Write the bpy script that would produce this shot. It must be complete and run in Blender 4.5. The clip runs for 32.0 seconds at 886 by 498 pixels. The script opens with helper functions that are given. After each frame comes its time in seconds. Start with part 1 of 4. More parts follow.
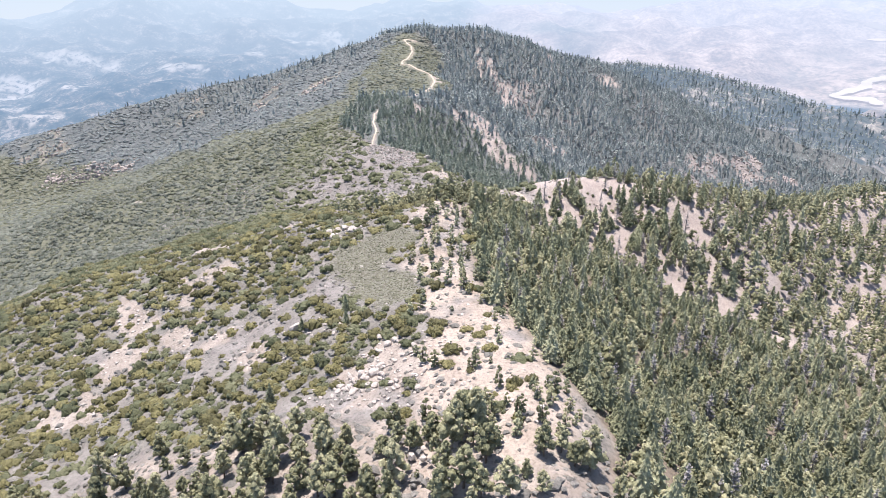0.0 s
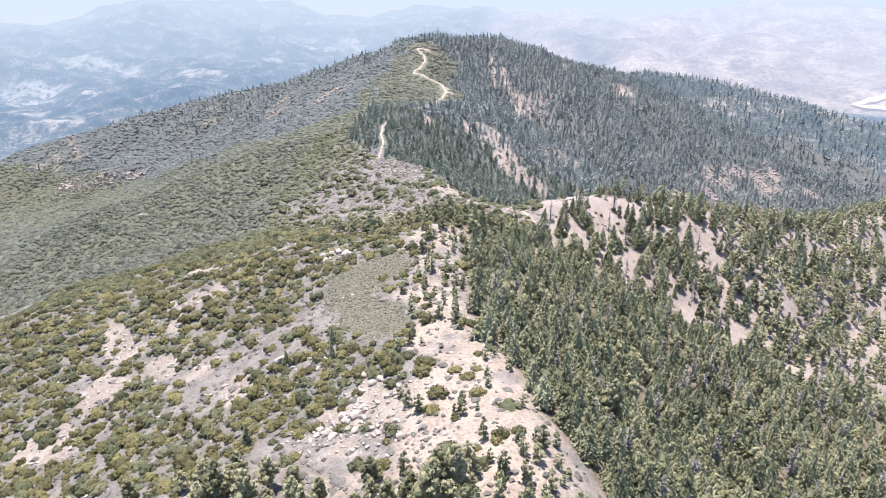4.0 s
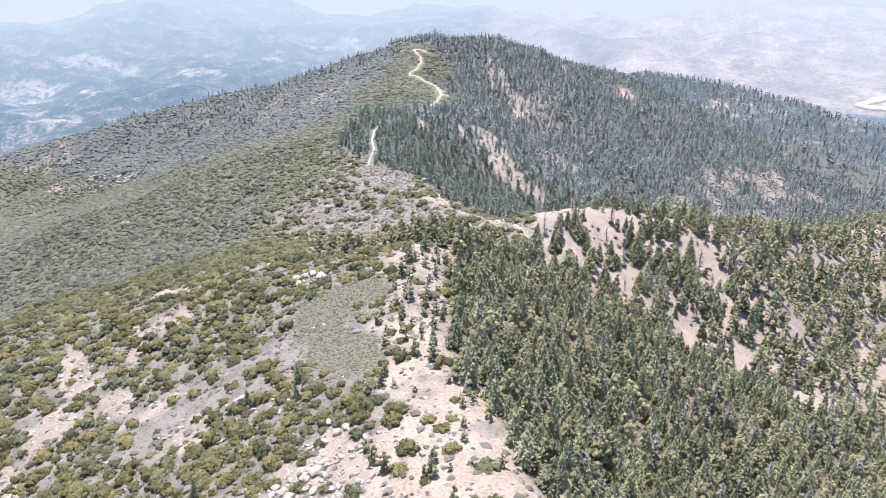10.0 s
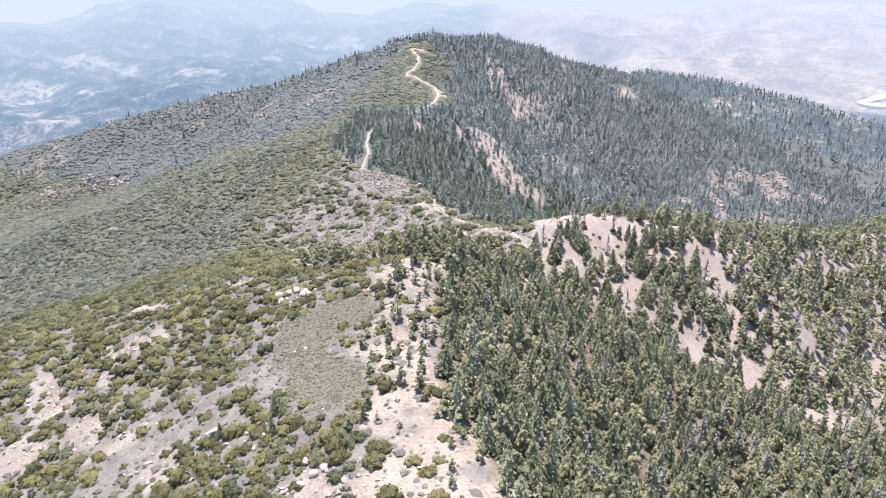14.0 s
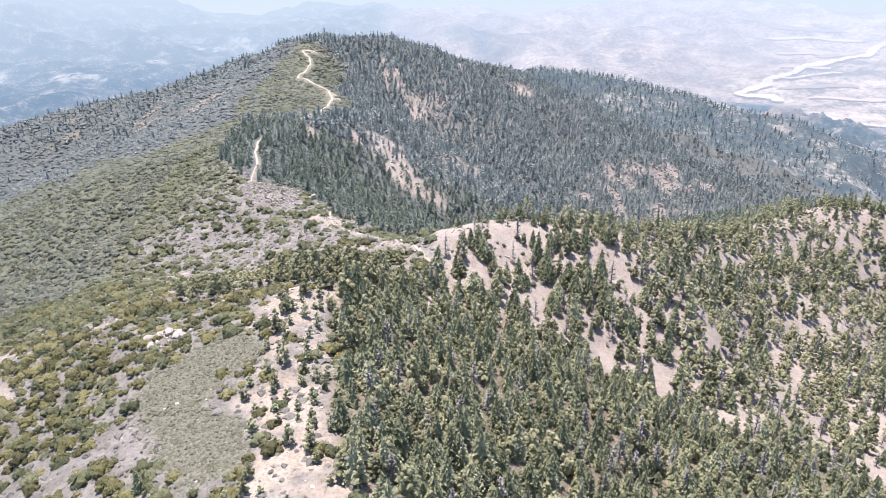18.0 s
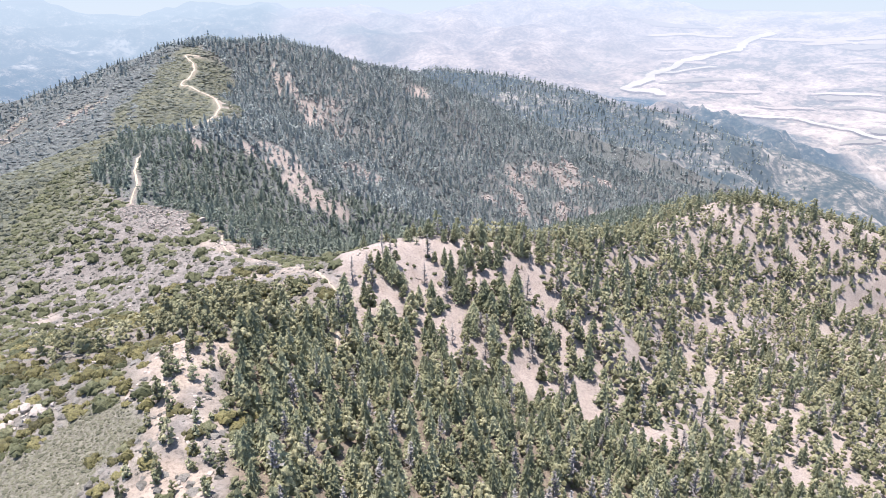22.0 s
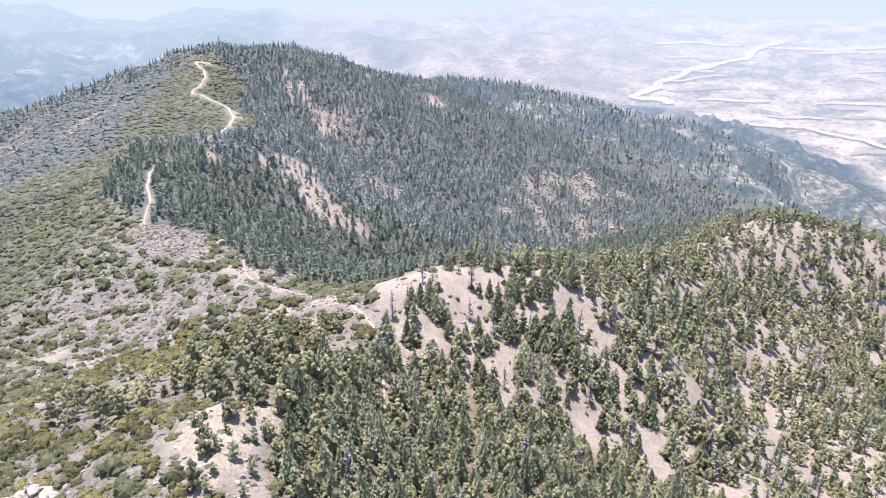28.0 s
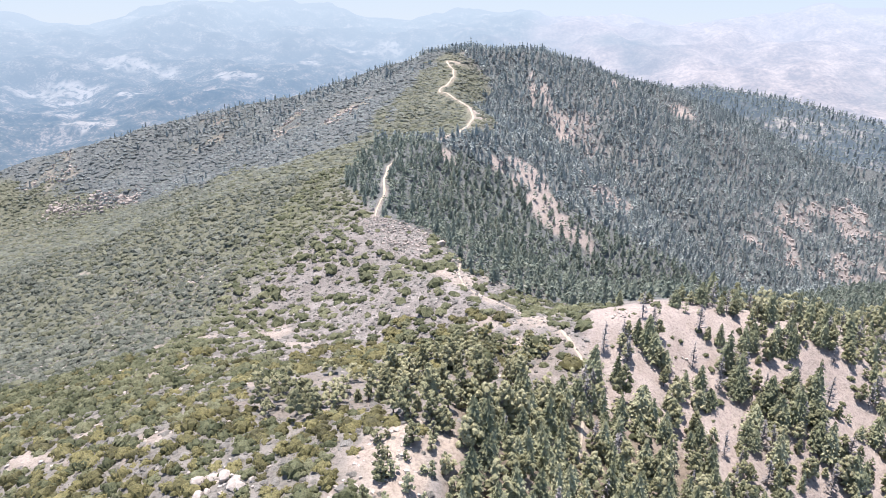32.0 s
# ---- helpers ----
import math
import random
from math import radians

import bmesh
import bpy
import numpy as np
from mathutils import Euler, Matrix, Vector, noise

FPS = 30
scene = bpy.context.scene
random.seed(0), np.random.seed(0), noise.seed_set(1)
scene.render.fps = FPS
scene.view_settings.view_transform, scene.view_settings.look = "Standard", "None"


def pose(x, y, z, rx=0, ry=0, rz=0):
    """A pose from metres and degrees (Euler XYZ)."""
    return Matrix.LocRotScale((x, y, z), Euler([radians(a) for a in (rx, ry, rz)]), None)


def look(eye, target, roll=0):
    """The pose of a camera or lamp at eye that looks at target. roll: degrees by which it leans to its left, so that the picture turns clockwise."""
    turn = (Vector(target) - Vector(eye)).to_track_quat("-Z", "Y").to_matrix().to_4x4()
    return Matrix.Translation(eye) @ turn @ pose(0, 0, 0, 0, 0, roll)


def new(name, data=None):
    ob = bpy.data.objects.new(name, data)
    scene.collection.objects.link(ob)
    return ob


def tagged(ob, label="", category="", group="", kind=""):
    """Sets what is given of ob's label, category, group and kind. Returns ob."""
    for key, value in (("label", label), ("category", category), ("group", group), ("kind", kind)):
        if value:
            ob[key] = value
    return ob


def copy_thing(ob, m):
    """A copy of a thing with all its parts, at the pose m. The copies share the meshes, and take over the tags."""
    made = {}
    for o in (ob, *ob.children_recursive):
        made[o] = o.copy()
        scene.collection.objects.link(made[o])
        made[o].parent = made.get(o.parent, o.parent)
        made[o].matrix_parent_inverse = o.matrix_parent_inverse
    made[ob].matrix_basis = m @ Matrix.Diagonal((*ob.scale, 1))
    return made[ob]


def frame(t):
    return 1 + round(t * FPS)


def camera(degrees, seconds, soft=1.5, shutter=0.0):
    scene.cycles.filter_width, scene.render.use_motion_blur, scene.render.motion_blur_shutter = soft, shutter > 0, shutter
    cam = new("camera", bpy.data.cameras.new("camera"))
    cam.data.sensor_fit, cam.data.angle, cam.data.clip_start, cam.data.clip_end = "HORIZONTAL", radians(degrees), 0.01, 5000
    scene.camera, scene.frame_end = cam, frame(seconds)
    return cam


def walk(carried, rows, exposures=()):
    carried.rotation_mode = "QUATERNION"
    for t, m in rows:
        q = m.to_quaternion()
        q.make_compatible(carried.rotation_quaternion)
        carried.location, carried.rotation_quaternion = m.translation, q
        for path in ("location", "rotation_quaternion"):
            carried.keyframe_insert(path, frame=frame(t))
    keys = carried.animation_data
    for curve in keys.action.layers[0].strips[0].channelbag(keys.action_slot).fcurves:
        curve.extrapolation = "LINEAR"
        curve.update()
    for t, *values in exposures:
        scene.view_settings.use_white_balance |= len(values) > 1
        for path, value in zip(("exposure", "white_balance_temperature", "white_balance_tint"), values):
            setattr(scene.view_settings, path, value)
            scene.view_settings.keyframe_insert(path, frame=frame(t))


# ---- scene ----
cam = camera(65.06, 32.0, soft=0.7)
# seconds; place in metres; heading, pitch and lean in degrees
PATH = [
    (0.0, 0.0, 0.0, 300.0, -0.00, -21.52, -0.03),
    (0.5, 0.8, 1.4, 300.4, 0.01, -21.23, -0.03),
    (1.0, 1.5, 2.8, 300.7, 0.03, -21.05, -0.04),
    (1.5, 2.3, 4.2, 301.1, 0.26, -21.01, 0.03),
    (2.0, 3.1, 5.6, 301.5, 1.07, -21.02, 0.04),
    (2.5, 4.0, 6.9, 302.0, 1.38, -21.04, 0.05),
    (3.0, 4.9, 8.3, 302.4, 1.41, -21.06, 0.03),
    (3.5, 5.7, 9.7, 302.9, 1.45, -21.07, 0.02),
    (5.5, 8.7, 15.4, 303.1, 1.49, -21.09, -0.03),
    (6.0, 9.3, 17.0, 303.2, 1.49, -21.11, -0.05),
    (6.5, 9.8, 18.5, 303.3, 1.49, -21.14, -0.07),
    (7.0, 10.2, 20.1, 303.4, 1.50, -21.16, -0.04),
    (7.5, 10.6, 21.7, 303.5, 1.50, -21.17, -0.02),
    (8.0, 10.9, 23.2, 303.6, 1.52, -21.15, -0.02),
    (8.5, 11.2, 24.7, 303.7, 1.54, -21.16, 0.00),
    (9.0, 11.4, 26.3, 303.8, 1.56, -21.16, 0.04),
    (9.5, 11.7, 28.0, 303.8, 1.56, -21.17, 0.07),
    (10.0, 11.9, 29.6, 303.8, 1.58, -21.16, 0.05),
    (10.5, 12.1, 31.3, 303.8, 1.60, -21.18, 0.07),
    (11.0, 12.4, 32.9, 303.8, 1.62, -21.19, 0.03),
    (11.5, 12.7, 34.6, 303.8, 1.65, -21.21, 0.01),
    (12.0, 13.0, 36.2, 303.8, 1.67, -21.20, -0.03),
    (12.5, 13.3, 37.9, 303.8, 1.67, -21.20, -0.11),
    (13.0, 13.6, 39.6, 303.7, 1.67, -21.22, -0.12),
    (13.5, 13.9, 41.4, 303.7, 1.67, -21.25, -0.16),
    (14.0, 14.3, 43.4, 303.6, 1.67, -21.27, -0.16),
    (14.5, 14.8, 45.5, 303.5, 1.68, -21.29, -0.17),
    (16.5, 16.7, 54.6, 303.0, 1.67, -21.23, -0.14),
    (17.0, 17.2, 57.1, 303.0, -0.63, -21.28, -0.08),
    (17.5, 17.6, 59.8, 303.0, -5.23, -21.33, -0.18),
    (18.0, 18.0, 62.4, 303.0, -6.53, -21.37, -0.23),
    (18.5, 18.4, 65.1, 303.1, -6.56, -21.39, -0.17),
    (19.0, 18.9, 67.7, 303.3, -7.32, -21.39, -0.13),
    (19.5, 19.5, 70.3, 303.6, -9.45, -21.42, -0.18),
    (20.0, 19.9, 72.8, 303.8, -10.78, -21.45, -0.18),
    (20.5, 20.3, 75.4, 304.1, -11.75, -21.46, -0.23),
    (21.0, 20.4, 78.0, 304.3, -12.85, -21.46, -0.23),
    (21.5, 20.2, 80.5, 304.4, -13.94, -21.47, -0.20),
    (22.0, 19.8, 83.1, 304.5, -15.05, -21.48, -0.15),
    (22.5, 19.1, 85.6, 304.5, -16.12, -21.48, -0.10),
    (23.0, 18.4, 88.1, 304.5, -17.22, -21.51, -0.07),
    (23.5, 17.5, 90.6, 304.6, -18.31, -21.53, 0.01),
    (24.0, 16.8, 93.0, 304.5, -19.50, -21.52, 0.02),
    (24.5, 16.0, 95.4, 304.5, -22.00, -21.49, 0.01),
    (25.5, 13.8, 100.3, 304.4, -23.40, -21.37, 0.06),
    (26.5, 11.7, 105.3, 304.2, -19.91, -21.24, 0.11),
    (27.0, 11.4, 107.6, 304.2, -17.25, -21.17, 0.12),
    (27.5, 11.1, 109.8, 304.1, -15.97, -21.05, 0.14),
    (28.0, 11.1, 111.9, 304.1, -14.89, -20.99, 0.18),
    (28.5, 11.2, 114.0, 304.0, -13.55, -20.95, 0.24),
    (29.0, 11.5, 116.0, 303.9, -12.31, -20.89, 0.28),
    (29.5, 12.0, 117.8, 303.9, -11.04, -20.88, 0.32),
    (30.0, 12.6, 119.6, 303.9, -8.70, -20.86, 0.22),
    (30.5, 13.3, 121.4, 303.9, -5.24, -20.85, 0.22),
    (31.0, 13.9, 123.2, 304.0, -1.33, -20.86, 0.28),
    (31.5, 14.4, 125.0, 304.1, 2.38, -20.88, 0.39),
    (32.0, 15.0, 126.9, 304.2, 4.79, -20.90, 0.39),
]
walk(cam, [(t, pose(x, y, z, 90 + pitch, 0, yaw) @ pose(0, 0, 0, 0, 0, lean)) for t, x, y, z, yaw, pitch, lean in PATH], [(0.0, 1.24)])

# ---- light ----
SUN_TO = Vector((-0.13, 0.17, 0.975)).normalized()
world = bpy.data.worlds.new("world")
scene.world = world
world.use_nodes = True
wn = world.node_tree.nodes
wn.clear()
sky = wn.new("ShaderNodeTexSky")
sky.sky_type, sky.sun_disc = "NISHITA", False
sky.sun_elevation = math.asin(SUN_TO.z)
sky.sun_rotation = math.atan2(SUN_TO.x, SUN_TO.y)
sky.altitude, sky.air_density, sky.dust_density = 1500, 1.0, 2.5
back = wn.new("ShaderNodeBackground")
back.inputs["Strength"].default_value = 0.14
world.node_tree.links.new(sky.outputs["Color"], back.inputs["Color"])
world.node_tree.links.new(back.outputs[0], wn.new("ShaderNodeOutputWorld").inputs[0])
sun_data = bpy.data.lights.new("sun", "SUN")
sun_data.energy, sun_data.angle, sun_data.color = 4.75, radians(0.53), (1.0, 0.938, 0.912)
sun = new("sun", sun_data)
sun.matrix_world = look((0, 0, 900), Vector((0, 0, 900)) - SUN_TO)

# ---- materials ----


def material(name, rough=0.9):
    m = bpy.data.materials.new(name)
    m.use_nodes = True
    t = m.node_tree
    b = t.nodes["Principled BSDF"]
    b.inputs["Roughness"].default_value = rough
    b.inputs["Specular IOR Level"].default_value = 0.25
    return m, t, b


def ramp(t, source, stops):
    r = t.nodes.new("ShaderNodeValToRGB")
    while len(r.color_ramp.elements) < len(stops):
        r.color_ramp.elements.new(0.5)
    for e, (at, c) in zip(r.color_ramp.elements, stops):
        e.position, e.color = at, (*c, 1)
    t.links.new(source, r.inputs[0])
    return r.outputs[0]


def grain(t, scale, detail=4.0, rough=0.6, where="object"):
    n = t.nodes.new("ShaderNodeTexNoise")
    n.inputs["Scale"].default_value, n.inputs["Detail"].default_value, n.inputs["Roughness"].default_value = scale, detail, rough
    if where == "world":
        g = t.nodes.new("ShaderNodeNewGeometry")
        t.links.new(g.outputs["Position"], n.inputs["Vector"])
    else:
        c = t.nodes.new("ShaderNodeTexCoord")
        t.links.new(c.outputs["Object"], n.inputs["Vector"])
    return n.outputs["Fac"]


def blend(t, fac, a, b, kind="MIX"):
    m = t.nodes.new("ShaderNodeMix")
    m.data_type, m.blend_type = "RGBA", kind
    for k, v in ((0, fac), (6, a), (7, b)):
        if isinstance(v, bpy.types.NodeSocket):
            t.links.new(v, m.inputs[k])
        elif k == 0:
            m.inputs[0].default_value = v
        else:
            m.inputs[k].default_value = (*v, 1)
    return m.outputs[2]


def sums(t, kind, a, b):
    m = t.nodes.new("ShaderNodeMath")
    m.operation = kind
    for k, v in ((0, a), (1, b)):
        if isinstance(v, bpy.types.NodeSocket):
            t.links.new(v, m.inputs[k])
        else:
            m.inputs[k].default_value = v
    return m.outputs[0]


def bump(t, b, height, strength, distance):
    n = t.nodes.new("ShaderNodeBump")
    n.inputs["Strength"].default_value, n.inputs["Distance"].default_value = strength, distance
    t.links.new(height, n.inputs["Height"])
    t.links.new(n.outputs[0], b.inputs["Normal"])


def mask(t, name):
    a = t.nodes.new("ShaderNodeAttribute")
    a.attribute_name = name
    return a.outputs["Fac"]


def foliage(name, dark, mid, light, texture=3.2, depth=1.0):
    """Leaves: each clump its own shade, each plant its own tone."""
    m, t, b = material(name, 0.75)
    g = t.nodes.new("ShaderNodeNewGeometry")
    o = t.nodes.new("ShaderNodeObjectInfo")
    plant = sums(t, "FRACT", sums(t, "ADD", mask(t, "tone"), o.outputs["Random"]), 1.0)
    v = sums(t, "ADD", sums(t, "MULTIPLY", g.outputs["Random Per Island"], 0.3), sums(t, "MULTIPLY", plant, 0.7))
    c = ramp(t, v, [(0.08, dark), (0.5, mid), (0.92, light)])
    lo, hi = 1 - 0.42 * depth, 1 + 0.28 * depth
    c = blend(t, 1.0, c, ramp(t, grain(t, texture, 3, 0.6, "world"), [(0.34, (lo, lo, lo)), (0.5, (0.99, 0.98, 0.96)), (0.66, (hi, hi, hi * 0.97))]), "MULTIPLY")
    t.links.new(c, b.inputs["Base Color"])
    thin = t.nodes.new("ShaderNodeBsdfTranslucent")
    t.links.new(c, thin.inputs[0])
    mix = t.nodes.new("ShaderNodeMixShader")
    mix.inputs[0].default_value = 0.18
    t.links.new(b.outputs[0], mix.inputs[1])
    t.links.new(thin.outputs[0], mix.inputs[2])
    t.links.new(mix.outputs[0], t.nodes["Material Output"].inputs[0])
    return m


PINE = foliage("pine_needles", (0.110, 0.110, 0.062), (0.202, 0.196, 0.112), (0.308, 0.290, 0.180), 5.0, 1.3)
FIR = foliage("fir_needles", (0.118, 0.126, 0.076), (0.222, 0.226, 0.136), (0.340, 0.334, 0.214), 5.0, 1.3)
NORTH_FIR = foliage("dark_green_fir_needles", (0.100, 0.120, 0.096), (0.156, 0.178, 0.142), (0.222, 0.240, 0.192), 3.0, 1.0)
# fir green shifted to blue, standing in for haze over far slopes
FAR_FIR = foliage("haze_tinted_fir_needles", (0.100, 0.120, 0.124), (0.205, 0.232, 0.226), (0.340, 0.360, 0.340), 1.6, 1.0)
# dark scrub green with the blue of distance haze mixed into the colour
HAZY_BRUSH = foliage("haze_tinted_scrub_leaves", (0.058, 0.068, 0.072), (0.096, 0.108, 0.110), (0.150, 0.160, 0.158), 1.2, 0.9)
BRUSH = foliage("olive_brush_leaves", (0.056, 0.052, 0.024), (0.112, 0.102, 0.044), (0.176, 0.156, 0.070), 4.0, 1.3)
DARK_BRUSH = foliage("grey_green_brush_leaves", (0.054, 0.060, 0.030), (0.094, 0.098, 0.052), (0.146, 0.144, 0.084), 4.0, 1.2)
DRY_BRUSH = foliage("dry_olive_brush_leaves", (0.058, 0.062, 0.038), (0.096, 0.098, 0.064), (0.146, 0.144, 0.098), 1.6, 0.9)
PALE_BRUSH = foliage("pale_grey_green_brush_leaves", (0.054, 0.060, 0.046), (0.090, 0.096, 0.076), (0.140, 0.143, 0.116), 1.6, 0.9)
TURF = foliage("low_grey_green_mat_leaves", (0.070, 0.070, 0.046), (0.104, 0.101, 0.070), (0.140, 0.134, 0.096), 4.0, 1.0)
SAGE = foliage("grey_sage_twigs", (0.108, 0.099, 0.089), (0.144, 0.134, 0.122), (0.192, 0.178, 0.164), 4.0, 1.0)
DEAD = foliage("grey_dead_wood", (0.161, 0.146, 0.143), (0.234, 0.214, 0.213), (0.315, 0.294, 0.289))

BARK, t, b = material("pine_bark", 0.95)
t.links.new(ramp(t, grain(t, 3.0), [(0.3, (0.06, 0.045, 0.035)), (0.7, (0.17, 0.125, 0.095))]), b.inputs["Base Color"])

ROCK, t, b = material("pale_granite", 0.85)
g1, g2 = grain(t, 0.9, 6, 0.65, "world"), grain(t, 7.0, 4, 0.6, "world")
c = ramp(t, g1, [(0.28, (0.165, 0.140, 0.124)), (0.5, (0.262, 0.226, 0.204)), (0.75, (0.350, 0.312, 0.284))])
t.links.new(blend(t, 0.35, c, ramp(t, g2, [(0.3, (0.160, 0.136, 0.120)), (0.7, (0.560, 0.520, 0.480))]), "OVERLAY"), b.inputs["Base Color"])
bump(t, b, g2, 0.6, 0.15)

BOULDER, t, b = material("weathered_white_granite", 0.85)
g1, g2 = grain(t, 1.1, 6, 0.65, "world"), grain(t, 8.0, 4, 0.6, "world")
c = ramp(t, g1, [(0.28, (0.220, 0.190, 0.168)), (0.5, (0.335, 0.294, 0.264)), (0.75, (0.425, 0.385, 0.352))])
t.links.new(blend(t, 0.3, c, ramp(t, g2, [(0.3, (0.20, 0.18, 0.16)), (0.7, (0.60, 0.57, 0.54))]), "OVERLAY"), b.inputs["Base Color"])
bump(t, b, g2, 0.6, 0.15)

SOIL, t, b = material("dry_mountain_ground", 0.95)
big, mid_, fine = grain(t, 0.02, 5, 0.6, "world"), grain(t, 0.16, 5, 0.62, "world"), grain(t, 1.3, 4, 0.7, "world")
sand = ramp(t, mid_, [(0.25, (0.216, 0.172, 0.142)), (0.5, (0.280, 0.230, 0.191)), (0.75, (0.344, 0.290, 0.246))])
pink = ramp(t, mid_, [(0.25, (0.226, 0.182, 0.158)), (0.7, (0.306, 0.256, 0.227))])
grey = ramp(t, mid_, [(0.25, (0.118, 0.103, 0.094)), (0.5, (0.166, 0.147, 0.136)), (0.75, (0.238, 0.213, 0.199))])
brush_floor = ramp(t, mid_, [(0.25, (0.070, 0.072, 0.048)), (0.5, (0.098, 0.098, 0.068)), (0.75, (0.140, 0.134, 0.098))])
duff = ramp(t, mid_, [(0.25, (0.101, 0.080, 0.059)), (0.7, (0.195, 0.154, 0.119))])
turf = ramp(t, fine, [(0.3, (0.095, 0.090, 0.066)), (0.7, (0.160, 0.149, 0.115))])
c = blend(t, mask(t, "brush"), grey, brush_floor)
# dark floor of the far woods and scrub, greyed blue to imitate haze
hazy_floor = ramp(t, mid_, [(0.25, (0.060, 0.066, 0.066)), (0.5, (0.090, 0.096, 0.094)), (0.75, (0.136, 0.136, 0.130))])
c = blend(t, mask(t, "hazy_floor"), c, hazy_floor)
c = blend(t, mask(t, "duff"), c, duff)
c = blend(t, mask(t, "pink"), c, pink)
c = blend(t, mask(t, "sand"), c, sand)
c = blend(t, mask(t, "turf"), c, turf)
speck = ramp(t, fine, [(0.30, (0.429, 0.429, 0.429)), (0.5, (1, 1, 1)), (0.72, (1.18, 1.18, 1.18))])
t.links.new(blend(t, 0.8, c, speck, "MULTIPLY"), b.inputs["Base Color"])
bump(t, b, fine, 0.8, 0.5)

PATH_SOIL, t, b = material("worn_path_soil", 0.95)
t.links.new(ramp(t, grain(t, 0.8, 4, 0.6, "world"), [(0.3, (0.29, 0.235, 0.18)), (0.7, (0.375, 0.315, 0.25))]), b.inputs["Base Color"])


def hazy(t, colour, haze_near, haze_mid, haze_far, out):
    """Land kilometres away: its own colour, mixed with emission that imitates summer haze, stronger with distance."""
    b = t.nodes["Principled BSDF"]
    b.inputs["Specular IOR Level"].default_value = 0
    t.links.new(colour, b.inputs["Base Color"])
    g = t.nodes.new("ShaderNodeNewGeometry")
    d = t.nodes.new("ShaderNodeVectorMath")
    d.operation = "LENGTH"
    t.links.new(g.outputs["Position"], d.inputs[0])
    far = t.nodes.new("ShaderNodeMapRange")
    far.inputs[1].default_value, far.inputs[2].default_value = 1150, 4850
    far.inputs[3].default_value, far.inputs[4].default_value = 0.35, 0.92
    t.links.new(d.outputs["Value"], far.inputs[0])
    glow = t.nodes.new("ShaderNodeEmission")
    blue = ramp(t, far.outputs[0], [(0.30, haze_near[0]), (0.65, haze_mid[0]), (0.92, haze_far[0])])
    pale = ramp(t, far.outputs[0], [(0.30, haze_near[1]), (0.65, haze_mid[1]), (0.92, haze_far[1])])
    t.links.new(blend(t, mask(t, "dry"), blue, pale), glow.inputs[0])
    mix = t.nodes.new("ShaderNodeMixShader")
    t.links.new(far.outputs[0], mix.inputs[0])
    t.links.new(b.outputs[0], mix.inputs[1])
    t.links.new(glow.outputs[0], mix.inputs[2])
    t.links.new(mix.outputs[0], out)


# haze colours the land itself emits, (blue, pale) for near, middle and far
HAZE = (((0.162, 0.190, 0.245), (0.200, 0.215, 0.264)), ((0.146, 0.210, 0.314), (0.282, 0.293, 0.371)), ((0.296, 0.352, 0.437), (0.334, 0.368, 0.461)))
DISTANT, t, b = material("hazy_hills_and_plain", 1.0)


def patches(size, share=0.4):
    return sums(t, "ADD", sums(t, "MULTIPLY", grain(t, 1 / size, 7, 0.6, "world"), 1 - share), sums(t, "MULTIPLY", grain(t, 7 / size, 5, 0.65, "world"), share))


wooded = ramp(t, patches(80, 0.5), [(0.42, (0.025, 0.04, 0.045)), (0.50, (0.06, 0.072, 0.07)), (0.54, (0.12, 0.112, 0.10)), (0.61, (0.32, 0.28, 0.24))])
dry_hills = ramp(t, patches(130, 0.5), [(0.42, (0.04, 0.05, 0.06)), (0.48, (0.17, 0.145, 0.13)), (0.54, (0.28, 0.235, 0.20)), (0.61, (0.46, 0.38, 0.32))])
fields = ramp(t, patches(170, 0.45), [(0.42, (0.05, 0.075, 0.07)), (0.47, (0.18, 0.165, 0.14)), (0.50, (0.30, 0.25, 0.205)), (0.54, (0.36, 0.30, 0.25)), (0.60, (0.52, 0.45, 0.38))])
c = blend(t, mask(t, "plain"), blend(t, mask(t, "dry"), wooded, dry_hills), fields)
bare = ramp(t, grain(t, 0.035, 5, 0.65, "world"), [(0.40, (0, 0, 0)), (0.52, (1, 1, 1))])
pale_land = ramp(t, grain(t, 0.01, 4, 0.6, "world"), [(0.35, (0.28, 0.25, 0.21)), (0.6, (0.46, 0.41, 0.36))])
c = blend(t, sums(t, "MULTIPLY", mask(t, "clear"), bare), c, pale_land)
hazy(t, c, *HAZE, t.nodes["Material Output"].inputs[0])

# pale sand with its own brighter emission in place of haze
FAR_SAND, t, b = material("hazy_river_sand", 1.0)
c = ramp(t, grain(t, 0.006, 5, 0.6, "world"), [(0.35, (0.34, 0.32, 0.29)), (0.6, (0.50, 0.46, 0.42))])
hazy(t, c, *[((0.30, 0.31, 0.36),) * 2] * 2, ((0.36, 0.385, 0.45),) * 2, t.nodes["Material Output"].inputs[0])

# field colours under the same emitted haze, pale tones only
FAR_FIELD, t, b = material("hazy_dry_field", 1.0)
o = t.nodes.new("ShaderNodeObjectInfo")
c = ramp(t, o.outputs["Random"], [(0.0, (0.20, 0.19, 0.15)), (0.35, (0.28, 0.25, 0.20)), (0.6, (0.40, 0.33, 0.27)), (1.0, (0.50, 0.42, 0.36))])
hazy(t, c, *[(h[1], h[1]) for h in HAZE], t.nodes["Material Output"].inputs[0])

